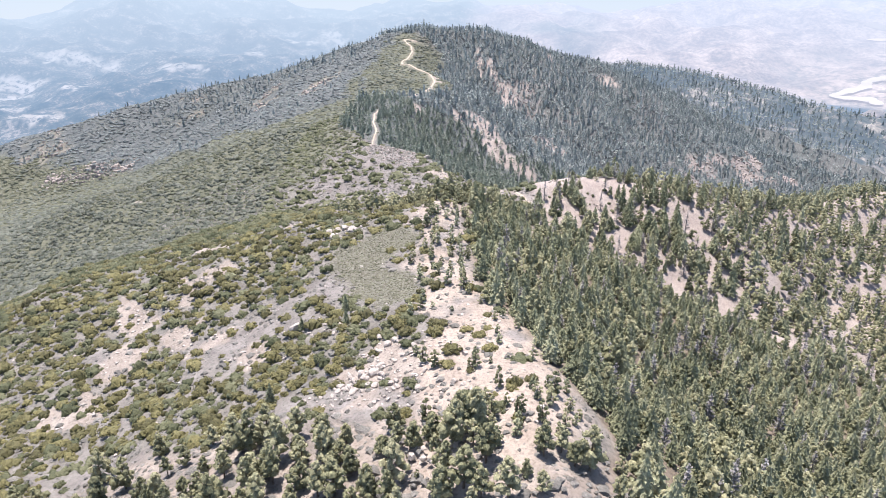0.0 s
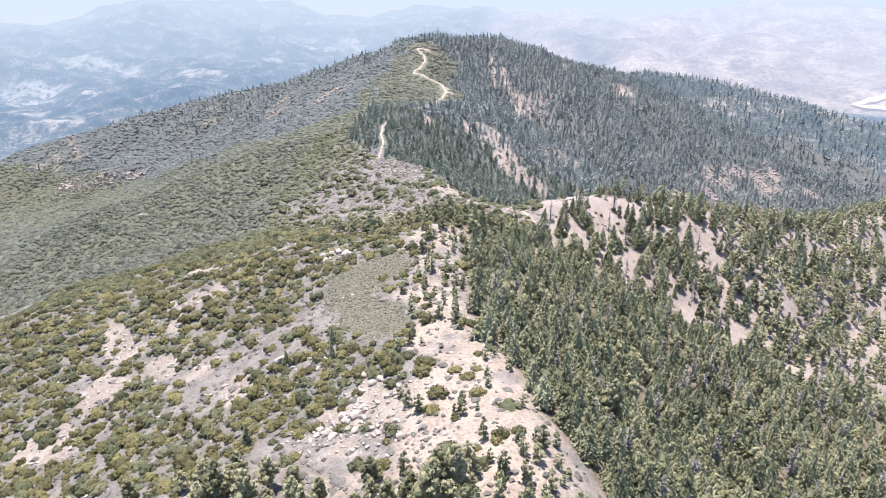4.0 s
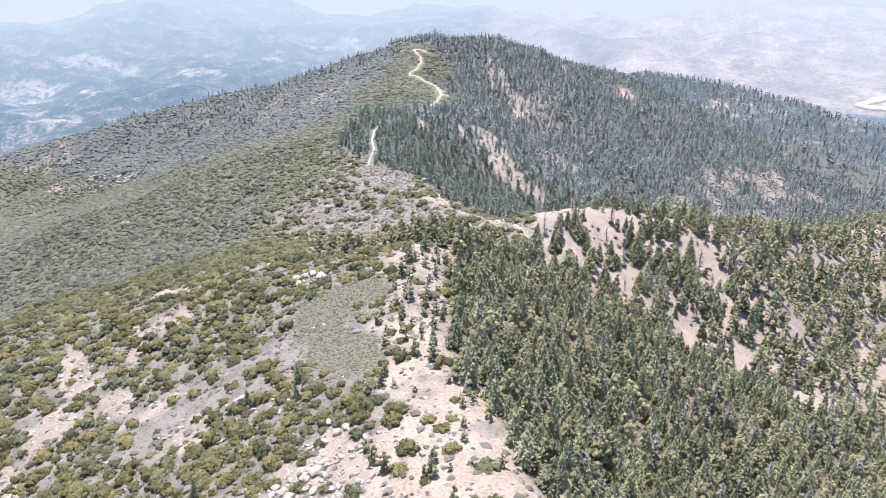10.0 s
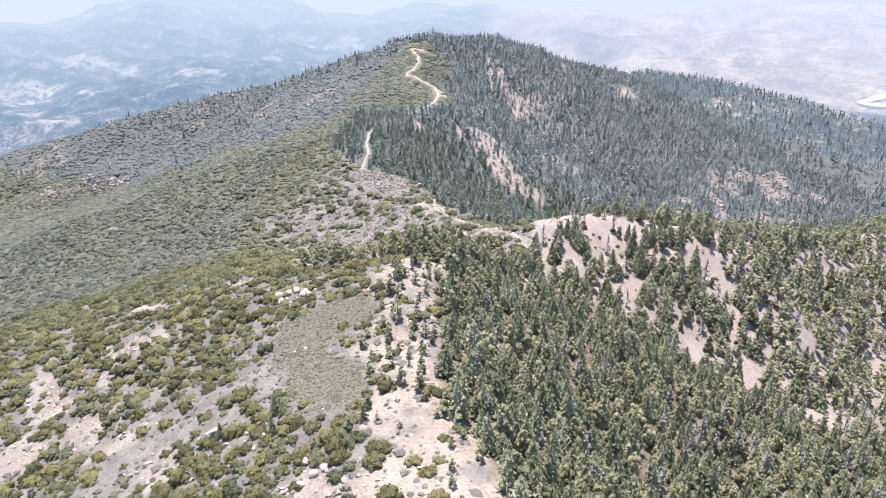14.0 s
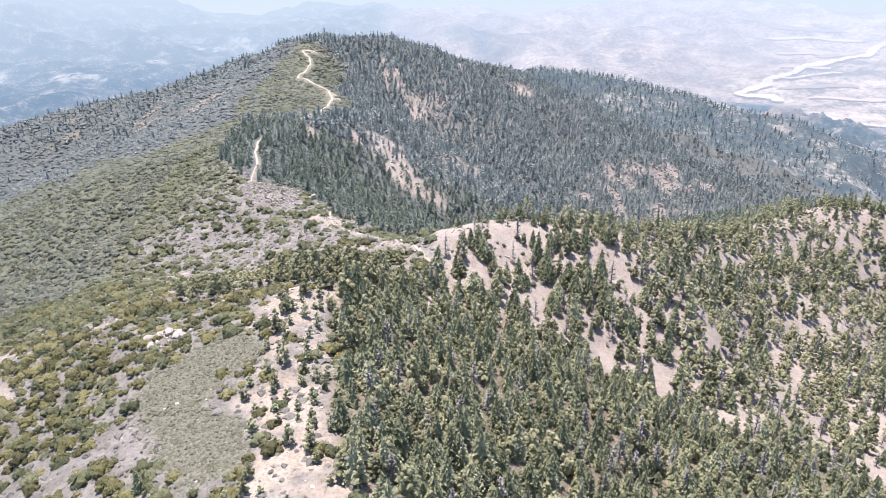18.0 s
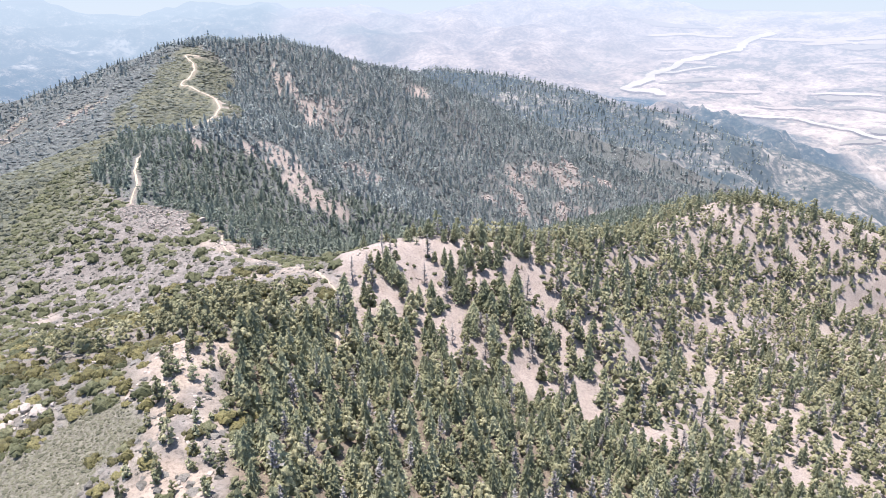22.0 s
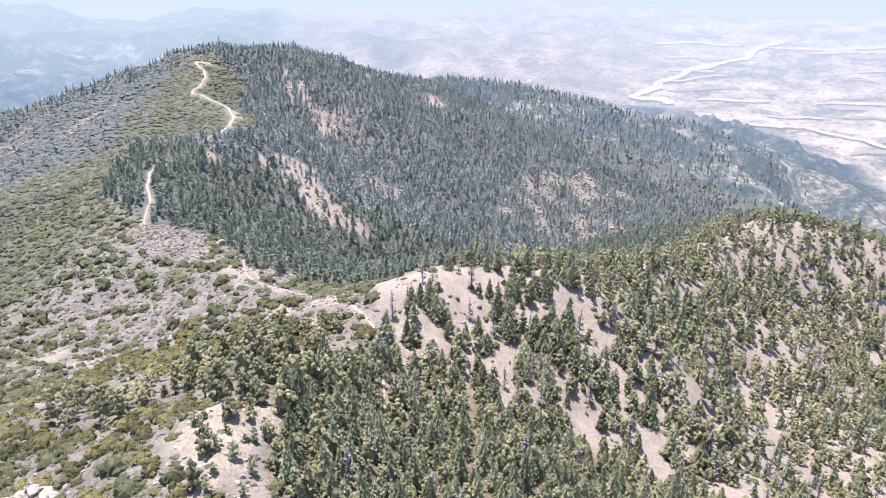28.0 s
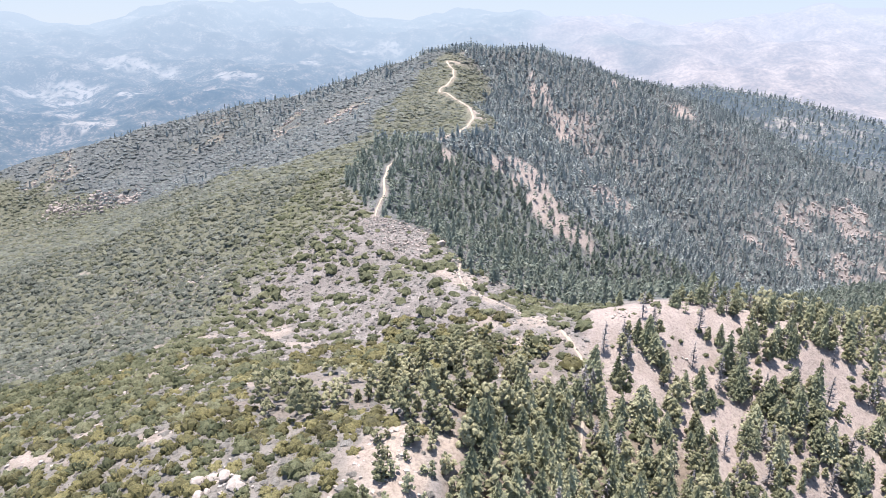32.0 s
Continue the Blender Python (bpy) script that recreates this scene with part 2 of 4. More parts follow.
SKY_HAZE, t, b = material("sky_above_the_ranges")
t.nodes.remove(b)
e = t.nodes.new("ShaderNodeEmission")
g = t.nodes.new("ShaderNodeNewGeometry")
sep = t.nodes.new("ShaderNodeSeparateXYZ")
t.links.new(g.outputs["Position"], sep.inputs[0])
up = t.nodes.new("ShaderNodeMapRange")
up.inputs[1].default_value, up.inputs[2].default_value = 80, 700
t.links.new(sep.outputs[2], up.inputs[0])
t.links.new(ramp(t, up.outputs[0], [(0.0, (0.324, 0.362, 0.418)), (0.3, (0.305, 0.357, 0.428)), (1.0, (0.235, 0.320, 0.442))]), e.inputs[0])
t.links.new(e.outputs[0], t.nodes["Material Output"].inputs[0])
# ---- the shape of the land ----
# ridges: crest points (x, y, z), fall to either side of the way they run (left, right), rounding of the crest
RIDGES = [
    # the crest that the walk follows, up to the summit
    ([(60, -700, 190), (40, -250, 205), (26, 20, 219), (16, 105, 225), (9, 150, 223), (4, 200, 223), (3, 232, 224),
      (16, 262, 212), (38, 293, 199), (34, 330, 197), (4, 365, 198), (-10, 410, 197), (-43, 450, 198), (-50, 500, 202),
      (-52, 545, 203), (-40, 590, 203), (-10, 645, 202), (-7, 700, 206), (-22, 750, 208), (-43, 800, 210), (-36, 860, 215),
      (-40, 920, 222), (-20, 985, 233), (45, 1005, 229)], 0.31, 0.62, 9),
    # the bald hill and the spur that runs on behind it
    ([(38, 318, 197), (58, 330, 206), (90, 346, 204), (118, 352, 197), (152, 374, 186), (206, 415, 168), (250, 450, 157),
      (312, 487, 154), (368, 497, 149), (450, 490, 130), (530, 470, 106), (800, 430, -10)], 0.5, 0.74, 10),
    # the near spur to the west
    ([(3, 228, 223), (-38, 233, 213), (-62, 240, 206), (-86, 246, 197), (-130, 255, 178), (-168, 262, 164),
      (-320, 280, 90), (-700, 330, -80)], 0.42, 0.3, 12),
    # the spur of brush to the west of the saddle
    ([(-50, 560, 203), (-74, 620, 198), (-120, 650, 178), (-160, 680, 156), (-230, 720, 127), (-308, 760, 98),
      (-393, 800, 62), (-505, 860, 14), (-800, 960, -110)], 0.36, 0.62, 12),
    # the summit's west shoulder
    ([(-20, 985, 233), (-63, 992, 228), (-118, 1000, 212), (-191, 1010, 187), (-256, 1012, 167), (-321, 1010, 156),
      (-376, 1000, 145), (-429, 990, 132), (-475, 980, 117), (-565, 960, 95), (-628, 950, 70), (-1000, 900, -80)], 0.44, 0.5, 14),
    # the summit's east shoulder
    ([(45, 1005, 229), (97, 1012, 216), (153, 1022, 197), (202, 1032, 187), (260, 1060, 165), (420, 1010, 75),
      (600, 930, 20), (900, 820, -120)], 0.5, 0.52, 16),
    # the wooded ridge behind
    ([(180, 1500, 120), (300, 1380, 130), (347, 1350, 142), (404, 1330, 141), (497, 1300, 124), (587, 1270, 103),
      (673, 1240, 80), (760, 1200, 66), (1000, 1100, -20), (1300, 1000, -130)], 0.45, 0.4, 20),
]


def lattice(ix, iy, seed):
    """A repeatable random number from 0 to 1 for each whole-number place."""
    h = (ix.astype(np.int64) * 374761393 + iy.astype(np.int64) * 668265263 + seed * 974711) & 0xFFFFFFFF
    h = ((h ^ (h >> 13)) * 1274126177) & 0xFFFFFFFF
    return ((h ^ (h >> 16)) & 0xFFFF) / 65535.0


def noise2(x, y, size, seed=0):
    """Smooth noise from -1 to 1 with bumps of that size in metres."""
    u, v = np.asarray(x, float) / size, np.asarray(y, float) / size
    iu, iv = np.floor(u), np.floor(v)
    a, b = u - iu, v - iv
    a, b = a * a * (3 - 2 * a), b * b * (3 - 2 * b)
    low = lattice(iu, iv, seed) * (1 - a) + lattice(iu + 1, iv, seed) * a
    high = lattice(iu, iv + 1, seed) * (1 - a) + lattice(iu + 1, iv + 1, seed) * a
    return (low * (1 - b) + high * b) * 2 - 1


def fbm(x, y, size, octaves=4, seed=0, gain=0.5):
    total, level = 0, 1.0
    for k in range(octaves):
        total = total + level * noise2(x * math.cos(k) + y * math.sin(k), y * math.cos(k) - x * math.sin(k), size / 2 ** k, seed + k)
        level *= gain
    return total


def smooth(a, b, v):
    s = np.clip((v - a) / (b - a), 0, 1)
    return s * s * (3 - 2 * s)


def ridge_height(x, y, points, fall_left, fall_right, rounding, steeper=0.0):
    best, crest_off = None, None
    for n, ((x0, y0, z0), (x1, y1, z1)) in enumerate(zip(points, points[1:])):
        dx, dy = x1 - x0, y1 - y0
        length2 = dx * dx + dy * dy
        s = np.clip(((x - x0) * dx + (y - y0) * dy) / length2, 0, 1)
        off = np.hypot(x - x0 - s * dx, y - y0 - s * dy)
        side = (dx * (y - y0) - dy * (x - x0)) / math.sqrt(length2)
        k = 0.5 + 0.5 * np.clip(side / (0.6 * off + 8), -1, 1)
        fall = fall_left * k + fall_right * (1 - k)
        h = z0 + s * (z1 - z0) - fall * (np.sqrt(off * off + rounding * rounding) - rounding) - 0.24 * np.maximum(0, off - 170) * steeper
        if best is None:
            behind = np.maximum(0, -((x - x0) * dx + (y - y0) * dy) / math.sqrt(length2))
            best, crest_off = h - 0.5 * behind, off
        else:
            crest_off = np.where(h > best, off, crest_off)
            best = np.maximum(best, h)
    return best, crest_off


def plain_edge(east):
    """How far off the river plain begins, by bearing in radians."""
    return np.interp(np.degrees(east), [26, 30, 38, 50, 62], [3350, 3250, 2900, 2250, 1900])


def far_land(x, y):
    """Valleys and ranges beyond the mountain, in metres of height."""
    r = np.hypot(x - 5, y - 60)
    east = np.arctan2(x - 5, y - 60)
    base = np.interp(r, [0, 900, 1500, 2400, 3200, 4000, 4600, 4900], [-260, -260, -262, -235, -185, -55, 80, 118])
    hills = fbm(x, y, 620, 5, 31, 0.52)
    sharp = 1 - np.abs(fbm(x, y, 380, 4, 37, 0.5)) * 1.6
    rough = (60 - 15 * smooth(0.3, 0.5, east)) * smooth(900, 1900, r) + 20 * smooth(3000, 4400, r)
    # the flat river plain to the east begins beyond the foothills
    edge = plain_edge(east)
    plain = smooth(0.42, 0.52, east + 0.06 * noise2(x, y, 700, 5)) * smooth(edge - 250, edge + 150, r) * (1 - smooth(4000, 4700, r) * (1 - smooth(0.56, 0.7, east)))
    h = base + (hills * 0.75 + sharp * 0.45) * rough * (1 - plain) + 4 * fbm(x, y, 300, 3, 9) * plain
    # gullied foothills between the mountain and the plain
    foot = smooth(0.40, 0.62, east) * smooth(2.2, 1.4, east) * smooth(900, 1300, r) * (1 - smooth(edge - 900, edge - 50, r))
    gully = 1 - np.abs(fbm(x + 0.5 * y, y - 0.5 * x, 300, 5, 61, 0.55)) * 1.7
    h = h + foot * (95 + 62 * gully)
    # ranges at the skyline
    rim = smooth(3300, 4650, r) * (1 - plain)
    return h + rim * (34 * np.exp(-((east - 0.43) / 0.11) ** 2) + 26 * np.exp(-((east + 0.5) / 0.16) ** 2) - 26 * np.exp(-((east - 0.02) / 0.12) ** 2)
                      + 46 * np.exp(-((east - 0.50) / 0.045) ** 2) * smooth(3900, 4700, r))


def land(x, y):
    """The ground's height, and how far off the nearest crest is."""
    x, y = np.asarray(x, float), np.asarray(y, float)
    wx = x + 7 * fbm(x, y, 70, 2, 3)
    wy = y + 7 * fbm(x, y, 70, 2, 13)
    total, stack, offs = 0, [], []
    for points, left, right, rounding in RIDGES:
        h, o = ridge_height(wx, wy, points, left, right, rounding, 1.0 if len(stack) == 0 else 0.0)
        stack.append(h)
        offs.append(o)
    highest = np.maximum.reduce(stack)
    shares = [np.exp(np.clip((h - highest) / 9.0, -60, 0)) for h in stack]
    off = sum(s * o for s, o in zip(shares, offs)) / sum(shares)
    far = far_land(x, y)
    top = np.maximum(highest, far)
    for h in stack + [far]:
        total = total + np.exp(np.clip((h - top) / 5.0, -60, 0))
    z = top + 5.0 * np.log(total) - 1.5
    away = smooth(5, 120, off)
    far_off = np.hypot(x - 5, y - 60)
    gullies = 1 - 1.7 * np.abs(fbm(x, y, 170, 4, 57, 0.5))
    z = z + smooth(70, 220, off) * smooth(300, 450, far_off) * (1 - smooth(2400, 3000, far_off)) * (7 + 17 * smooth(1050, 1300, far_off)) * (gullies - 0.35) + smooth(1100, 1350, far_off) * (1 - smooth(2400, 3000, far_off)) * 7 * (0.5 - np.abs(fbm(x, y, 80, 3, 67, 0.5)))
    z = z + away * (5.0 * fbm(x, y, 85, 3, 41) + 5 * fbm(x, y, 240, 2, 47) * smooth(60, 260, off)) + 0.9 * fbm(x, y, 17, 3, 53)
    return z, off

# ---- what covers the land ----


def outline(x, y, points):
    """Signed distance in metres to a closed outline, positive inside."""
    x, y = np.asarray(x, float), np.asarray(y, float)
    near, inside = np.full(x.shape, 1e9), np.zeros(x.shape, bool)
    for (x0, y0), (x1, y1) in zip(points, points[1:] + points[:1]):
        dx, dy = x1 - x0, y1 - y0
        s = np.clip(((x - x0) * dx + (y - y0) * dy) / (dx * dx + dy * dy), 0, 1)
        near = np.minimum(near, np.hypot(x - x0 - s * dx, y - y0 - s * dy))
        if y0 != y1:
            inside ^= ((y0 > y) != (y1 > y)) & (x < x0 + (y - y0) / (y1 - y0) * dx)
    return np.where(inside, near, -near)


def zone(x, y, points, soft=4.0, ragged=3.0, seed=0):
    """1 inside the outline, 0 outside, with a ragged soft edge."""
    return smooth(-soft, soft, outline(x, y, points) + ragged * fbm(x, y, 14, 3, 200 + seed))


def spot(x, y, cx, cy, rx, ry, turn=0.0, seed=0, ragged=0.35):
    c, s = math.cos(radians(turn)), math.sin(radians(turn))
    u, v = ((x - cx) * c + (y - cy) * s) / rx, ((y - cy) * c - (x - cx) * s) / ry
    return smooth(1.15, 0.8, np.hypot(u, v) + ragged * fbm(x, y, 0.5 * (rx + ry) * 0.6, 3, 300 + seed))


DENSE_WOOD = [(34, 40), (34, 98), (31, 120), (27, 128), (21, 140), (17, 153), (13, 171), (10, 199), (7, 232), (10, 256), (30, 283),
              (55, 290), (88, 282), (112, 262), (140, 246), (185, 238), (215, 222), (125, 110), (60, 60)]
EAST_SLOPE = [(34, 286), (52, 345), (90, 362), (155, 392), (205, 432), (250, 468), (312, 505), (370, 515), (455, 508), (540, 488),
              (620, 400), (420, 180), (185, 236), (140, 244), (112, 260), (88, 280), (55, 288)]
SOUTH_PINES = [(-150, 60), (-120, 118), (-86, 131), (-57, 132), (-33, 127), (-10, 121), (4, 115), (13, 102), (34, 104), (40, 40), (20, 0)]
GROVE = [(-44, 262), (-36, 276), (-16, 282), (0, 306), (14, 330), (34, 322), (40, 300), (36, 270), (18, 250), (4, 240), (-4, 243), (-14, 250), (-30, 252)]
NORTH_WOOD = [(-2, 398), (-14, 424), (-44, 456), (-62, 480), (-74, 520), (-78, 575), (-70, 612), (-20, 632), (4, 650), (12, 720), (-8, 770), (-4, 850),
              (6, 900), (-20, 950), (-70, 985), (-130, 1000), (-80, 1040), (240, 1080), (430, 1030), (760, 910), (740, 780), (600, 640), (430, 540),
              (150, 420), (80, 380), (30, 392)]
WEST_SUMMIT = [(-60, 985), (-78, 900), (-88, 800), (-100, 690), (-130, 668), (-240, 738), (-320, 778), (-400, 818), (-520, 885), (-800, 970), (-760, 1060), (-300, 1060), (-100, 1030)]
BEHIND = [(240, 1080), (200, 1480), (350, 1420), (600, 1330), (860, 1220), (900, 1080), (760, 930), (430, 1030)]
SLAB = [(-52, 447), (-44, 454), (-29, 444), (-17, 428), (-14, 410), (-22, 404), (-33, 412), (-44, 427)]
SAGE_SADDLE = [(-63, 443), (-54, 457), (-12, 411), (8, 394), (30, 374), (44, 346), (44, 320), (36, 304), (16, 298), (2, 278), (-17, 280), (-45, 276), (-98, 345), (-92, 402)]
TURF_MAT = [(-38, 206), (-36, 214), (-28, 220), (-20, 223), (-12, 216), (-9, 208), (-13, 202), (-17, 193), (-9, 184), (-9, 173), (-16, 170), (-25, 178), (-27, 190)]
SAND_CREST = [(-6, 92), (16, 90), (31, 112), (25, 128), (19, 142), (14, 160), (11, 180), (8, 205), (8, 238), (-2, 240), (-12, 232), (-9, 214),
              (-9, 190), (-4, 175), (-8, 160), (-4, 145), (-2, 128), (-8, 112)]


WAYS = [[(36, 262), (38, 272), (41, 292), (42, 304), (41, 316), (36, 328), (26, 345), (14, 360), (3, 371), (0, 380), (-1, 399)],
        [(-46, 452), (-47, 462), (-46, 480), (-49, 495), (-52, 528), (-50, 545)],
        [(-30, 612), (-22, 630), (-11, 658), (-8, 688), (-12, 720), (-26, 757), (-46, 801), (-44, 820), (-38, 840), (-36, 862), (-41, 900), (-51, 938), (-42, 928), (-28, 924)]]


def from_way(x, y):
    """Distance to the nearest path."""
    near = np.full(np.shape(x), 1e9)
    for way in WAYS:
        for (x0, y0), (x1, y1) in zip(way, way[1:]):
            dx, dy = x1 - x0, y1 - y0
            s = np.clip(((x - x0) * dx + (y - y0) * dy) / (dx * dx + dy * dy), 0, 1)
            near = np.minimum(near, np.hypot(x - x0 - s * dx, y - y0 - s * dy))
    return near


def cover(x, y):
    """Masks from 0 to 1 for each place."""
    n1, n2, n3 = fbm(x, y, 26, 4, 401), fbm(x, y, 9, 3, 411), fbm(x, y, 60, 3, 421)
    c = {}
    bald = spot(x, y, 61, 335, 15, 13, -24, 1, 0.25)
    for k, (cx, cy, rx, ry, turn) in enumerate([(85, 337, 13, 10, 0), (74, 320, 8, 9, -14), (82, 301, 5, 14, -20), (61, 311, 5, 8, -12), (122, 330, 12, 9, -36),
                                               (123, 314, 6, 14, -10), (130, 302, 5, 12, 0), (123, 267, 5, 16, -19), (139, 252, 6, 7, -32), (213, 341, 5, 11, -33),
                                               (288, 367, 5, 40, -38), (259, 317, 5, 36, -39), (206, 254, 5, 23, -38), (263, 299, 4, 26, -39), (331, 476, 15, 10, -52),
                                               (367, 482, 10, 14, -18), (378, 459, 8, 14, -19), (418, 469, 9, 12, -38), (269, 435, 11, 10, -32), (83, 266, 3, 11, -19),
                                               (105, 284, 4, 10, -21), (102, 322, 6, 10, -10), (28, 199, 3, 5, -6), (29, 264, 3, 9, 0)]):
        bald = np.maximum(bald, spot(x, y, cx, cy, rx, ry, turn, 10 + k, 0.4))
    scree = 0
    for k, (cx, cy, rx, ry, turn) in enumerate([(35, 626, 15, 23, 9), (44, 595, 13, 27, 12), (57, 579, 12, 16, 17), (72, 575, 8, 12, 11), (12, 611, 5, 10, 0), (48, 927, 4, 22, 5),
                                               (62, 912, 5, 20, 9), (73, 881, 9, 22, 10), (88, 868, 5, 17, 4), (-3, 739, 9, 60, 0), (-21, 589, 5, 8, 2), (228, 980, 17, 13, -14), (149, 989, 4, 18, -9)]):
        scree = np.maximum(scree, spot(x, y, cx, cy, rx, ry, turn, 40 + k, 0.5))
    # broken rock on the summit's east flank and along its west shoulder
    rubble = smooth(-0.2, 0.1, fbm(x, y, 26, 4, 431)) * np.maximum.reduce([spot(x, y, 401, 889, 90, 40, 25, 71), spot(x, y, 283, 801, 28, 32, 13, 72), spot(x, y, 379, 760, 46, 70, -23, 77),
                                                                          0.6 * spot(x, y, 112, 886, 22, 60, 0, 78), 0.6 * spot(x, y, 159, 857, 20, 14, 0, 79), 0.7 * spot(x, y, 99, 715, 30, 60, 0, 80)])
    rubble = np.maximum(rubble, smooth(-0.15, 0.15, fbm(x, y, 18, 4, 441)) * np.maximum.reduce([spot(x, y, -134, 827, 17, 38, 1, 73), spot(x, y, -150, 810, 12, 30, 5, 74),
                                                                          spot(x, y, -347, 955, 24, 30, 19, 76), spot(x, y, -212, 854, 20, 30, 14, 81), 0.8 * spot(x, y, -522, 890, 28, 60, 27, 82)]))
    c["scree"], c["rubble"] = scree, rubble
    c["bald"] = bald
    c["turf"] = zone(x, y, TURF_MAT, 2.0, 3.5, 12)
    c["crest"] = zone(x, y, SAND_CREST, 3, 5, 1)
    c["dense"] = zone(x, y, DENSE_WOOD, 2.5, 3, 2)
    c["east"] = zone(x, y, EAST_SLOPE, 3, 4, 3)
    c["pines"] = zone(x, y, SOUTH_PINES, 3, 6, 4)
    c["grove"] = zone(x, y, GROVE, 2, 4, 5)
    c["north"] = zone(x, y, NORTH_WOOD, 4, 6, 6)
    c["summit_west"] = zone(x, y, WEST_SUMMIT, 12, 14, 7)
    c["behind"] = zone(x, y, BEHIND, 60, 40, 8)
    way = from_way(x, y)
    c["open"] = smooth(0.6 + 1.6 * smooth(400, 600, y), 1.8 + 3.2 * smooth(400, 600, y), way)
    c["way"] = smooth(1.6 + 1.2 * smooth(500, 650, y), 0.6, way)
    wood = np.maximum.reduce([c["dense"], c["east"], c["pines"], c["grove"], c["north"], c["summit_west"], c["behind"]])
    slab = zone(x, y, SLAB, 2.0, 2.0, 9)
    c["slab"] = slab
    # brush: thick far down the west side, broken by bare ground near the crest
    saddle = zone(x, y, SAGE_SADDLE, 9, 12, 10)
    gaps = 0
    for k, (cx, cy, rx, ry, turn) in enumerate([(-79, 222, 12, 5, -10), (-85, 213, 4, 8, 24), (-107, 212, 13, 4, -53), (-82, 191, 6, 6, 17), (-98, 185, 8, 8, 19), (-98, 202, 6, 4, 14),
                                               (-52, 166, 5, 9, 10), (-15, 142, 13, 12, 0), (-106, 165, 9, 7, 0), (-68, 180, 7, 4, 20), (-82, 261, 3, 7, 22), (-87, 287, 2, 8, 21),
                                               (-79, 303, 3, 9, 19), (-128, 420, 8, 4, 25), (-213, 467, 7, 2, -14), (-102, 334, 5, 8, 28), (-90, 302, 4, 9, 29), (-213, 627, 9, 4, 23),
                                               (-68, 351, 8, 10, 19), (-52, 335, 6, 10, 17), (-45, 275, 8, 3, 20), (-89, 343, 4, 9, 25), (-60, 245, 6, 4, 28), (-89, 250, 9, 4, -19),
                                               (2, 380, 10, 9, 3), (12, 394, 8, 4, 0), (28, 342, 8, 7, 0), (12, 338, 6, 4, 0), (22, 324, 6, 4, 0), (14, 360, 6, 6, 0), (-3, 231, 6, 8, 9), (-6, 222, 9, 3, 11)]):
        gaps = np.maximum(gaps, spot(x, y, cx, cy, rx, ry, turn, 90 + k, 0.6))
    thick = (1 - wood) * (1 - 0.82 * c["crest"]) * (1 - slab) * (1 - 0.86 * saddle) * (1 - 0.75 * gaps) * (1 - bald) * (1 - 0.97 * c["turf"]) * c["open"]
    c["gaps"], c["saddle"] = gaps, saddle
    near_slope = smooth(330, 270, y)
    patchy = np.clip(0.93 + 0.8 * n1 + 0.45 * n2 + 0.25 * smooth(200, 245, y), 0.10, 1)
    c["thick"] = np.clip(thick * ((0.95 + 0.2 * n3) * (1 - near_slope) + patchy * near_slope), 0, 1)
    c["n1"], c["n2"], c["n3"] = n1, n2, n3
    # ground colours
    west_far = smooth(-40, -110, x) * smooth(250, 420, y) + smooth(560, 680, y) * smooth(20, -20, x) * (1 - smooth(900, 960, y) * smooth(-60, -20, x))
    c["g_brush"] = np.clip(np.clip(west_far, 0, 1) * (1 - gaps) * (1 - 0.9 * saddle) + 0.25 * c["thick"] * (1 - saddle), 0, 1)
    c["g_duff"] = np.clip(0.9 * c["dense"] + 0.35 * c["grove"] + 0.35 * c["pines"], 0, 1) * (1 - 0.8 * bald)
    c["g_hazy_floor"] = np.clip((c["north"] + c["behind"] + c["summit_west"]) * (0.8 + 0.2 * smooth(0.7, -0.1, n1)), 0, 1) * (1 - scree) * (1 - rubble)
    c["g_pink"] = np.clip(np.maximum(c["east"] * (0.75 + 0.2 * smooth(-0.7, 0.0, n2 + n1)), np.maximum.reduce([bald, 0.85 * scree, 0.45 * rubble])), 0, 1)
    c["g_sand"] = np.clip(np.maximum(c["crest"] * smooth(-0.5, 0.35, n2 + 0.35 + 0.8 * smooth(150, 125, y)), 0.62 * gaps), 0, 1)
    c["g_sand"] = np.maximum(c["g_sand"], 0.55 * c["pines"] * smooth(-0.2, 0.4, n2))
    c["g_sand"] = np.maximum(c["g_sand"], 0.7 * c["way"])
    c["g_turf"] = c["turf"] * 0.9
    return c

# ---- the ground: one sheet, and the land far off ----
CENTRE = (5.0, 60.0)
EDGE = 1180.0


def mesh_of(name, verts, faces, smooth_shade=True):
    """A mesh from arrays; all faces have the same number of corners."""
    me = bpy.data.meshes.new(name)
    c = faces.shape[1]
    me.vertices.add(len(verts))
    me.vertices.foreach_set("co", np.ascontiguousarray(verts, np.float32).ravel())
    me.loops.add(faces.size)
    me.loops.foreach_set("vertex_index", np.ascontiguousarray(faces, np.int32).ravel())
    me.polygons.add(len(faces))
    me.polygons.foreach_set("loop_start", np.arange(0, faces.size, c, dtype=np.int32))
    me.polygons.foreach_set("use_smooth", np.full(len(faces), smooth_shade))
    me.update(calc_edges=True)
    return me


def point_mask(me, name, values):
    me.attributes.new(name, "FLOAT", "POINT").data.foreach_set("value", np.ascontiguousarray(values, np.float32))


def polar_sheet(angles, rings, closed):
    a, r = np.meshgrid(angles, rings)
    x, y = (CENTRE[0] + r * np.sin(a)).ravel(), (CENTRE[1] + r * np.cos(a)).ravel()
    n = len(angles)
    j = np.arange(n if closed else n - 1)[None, :]
    i = np.arange(len(rings) - 1)[:, None] * n
    k = (j + 1) % n
    faces = np.stack([i + j, i + n + j, i + n + k, i + k], -1).reshape(-1, 4)
    return x, y, faces


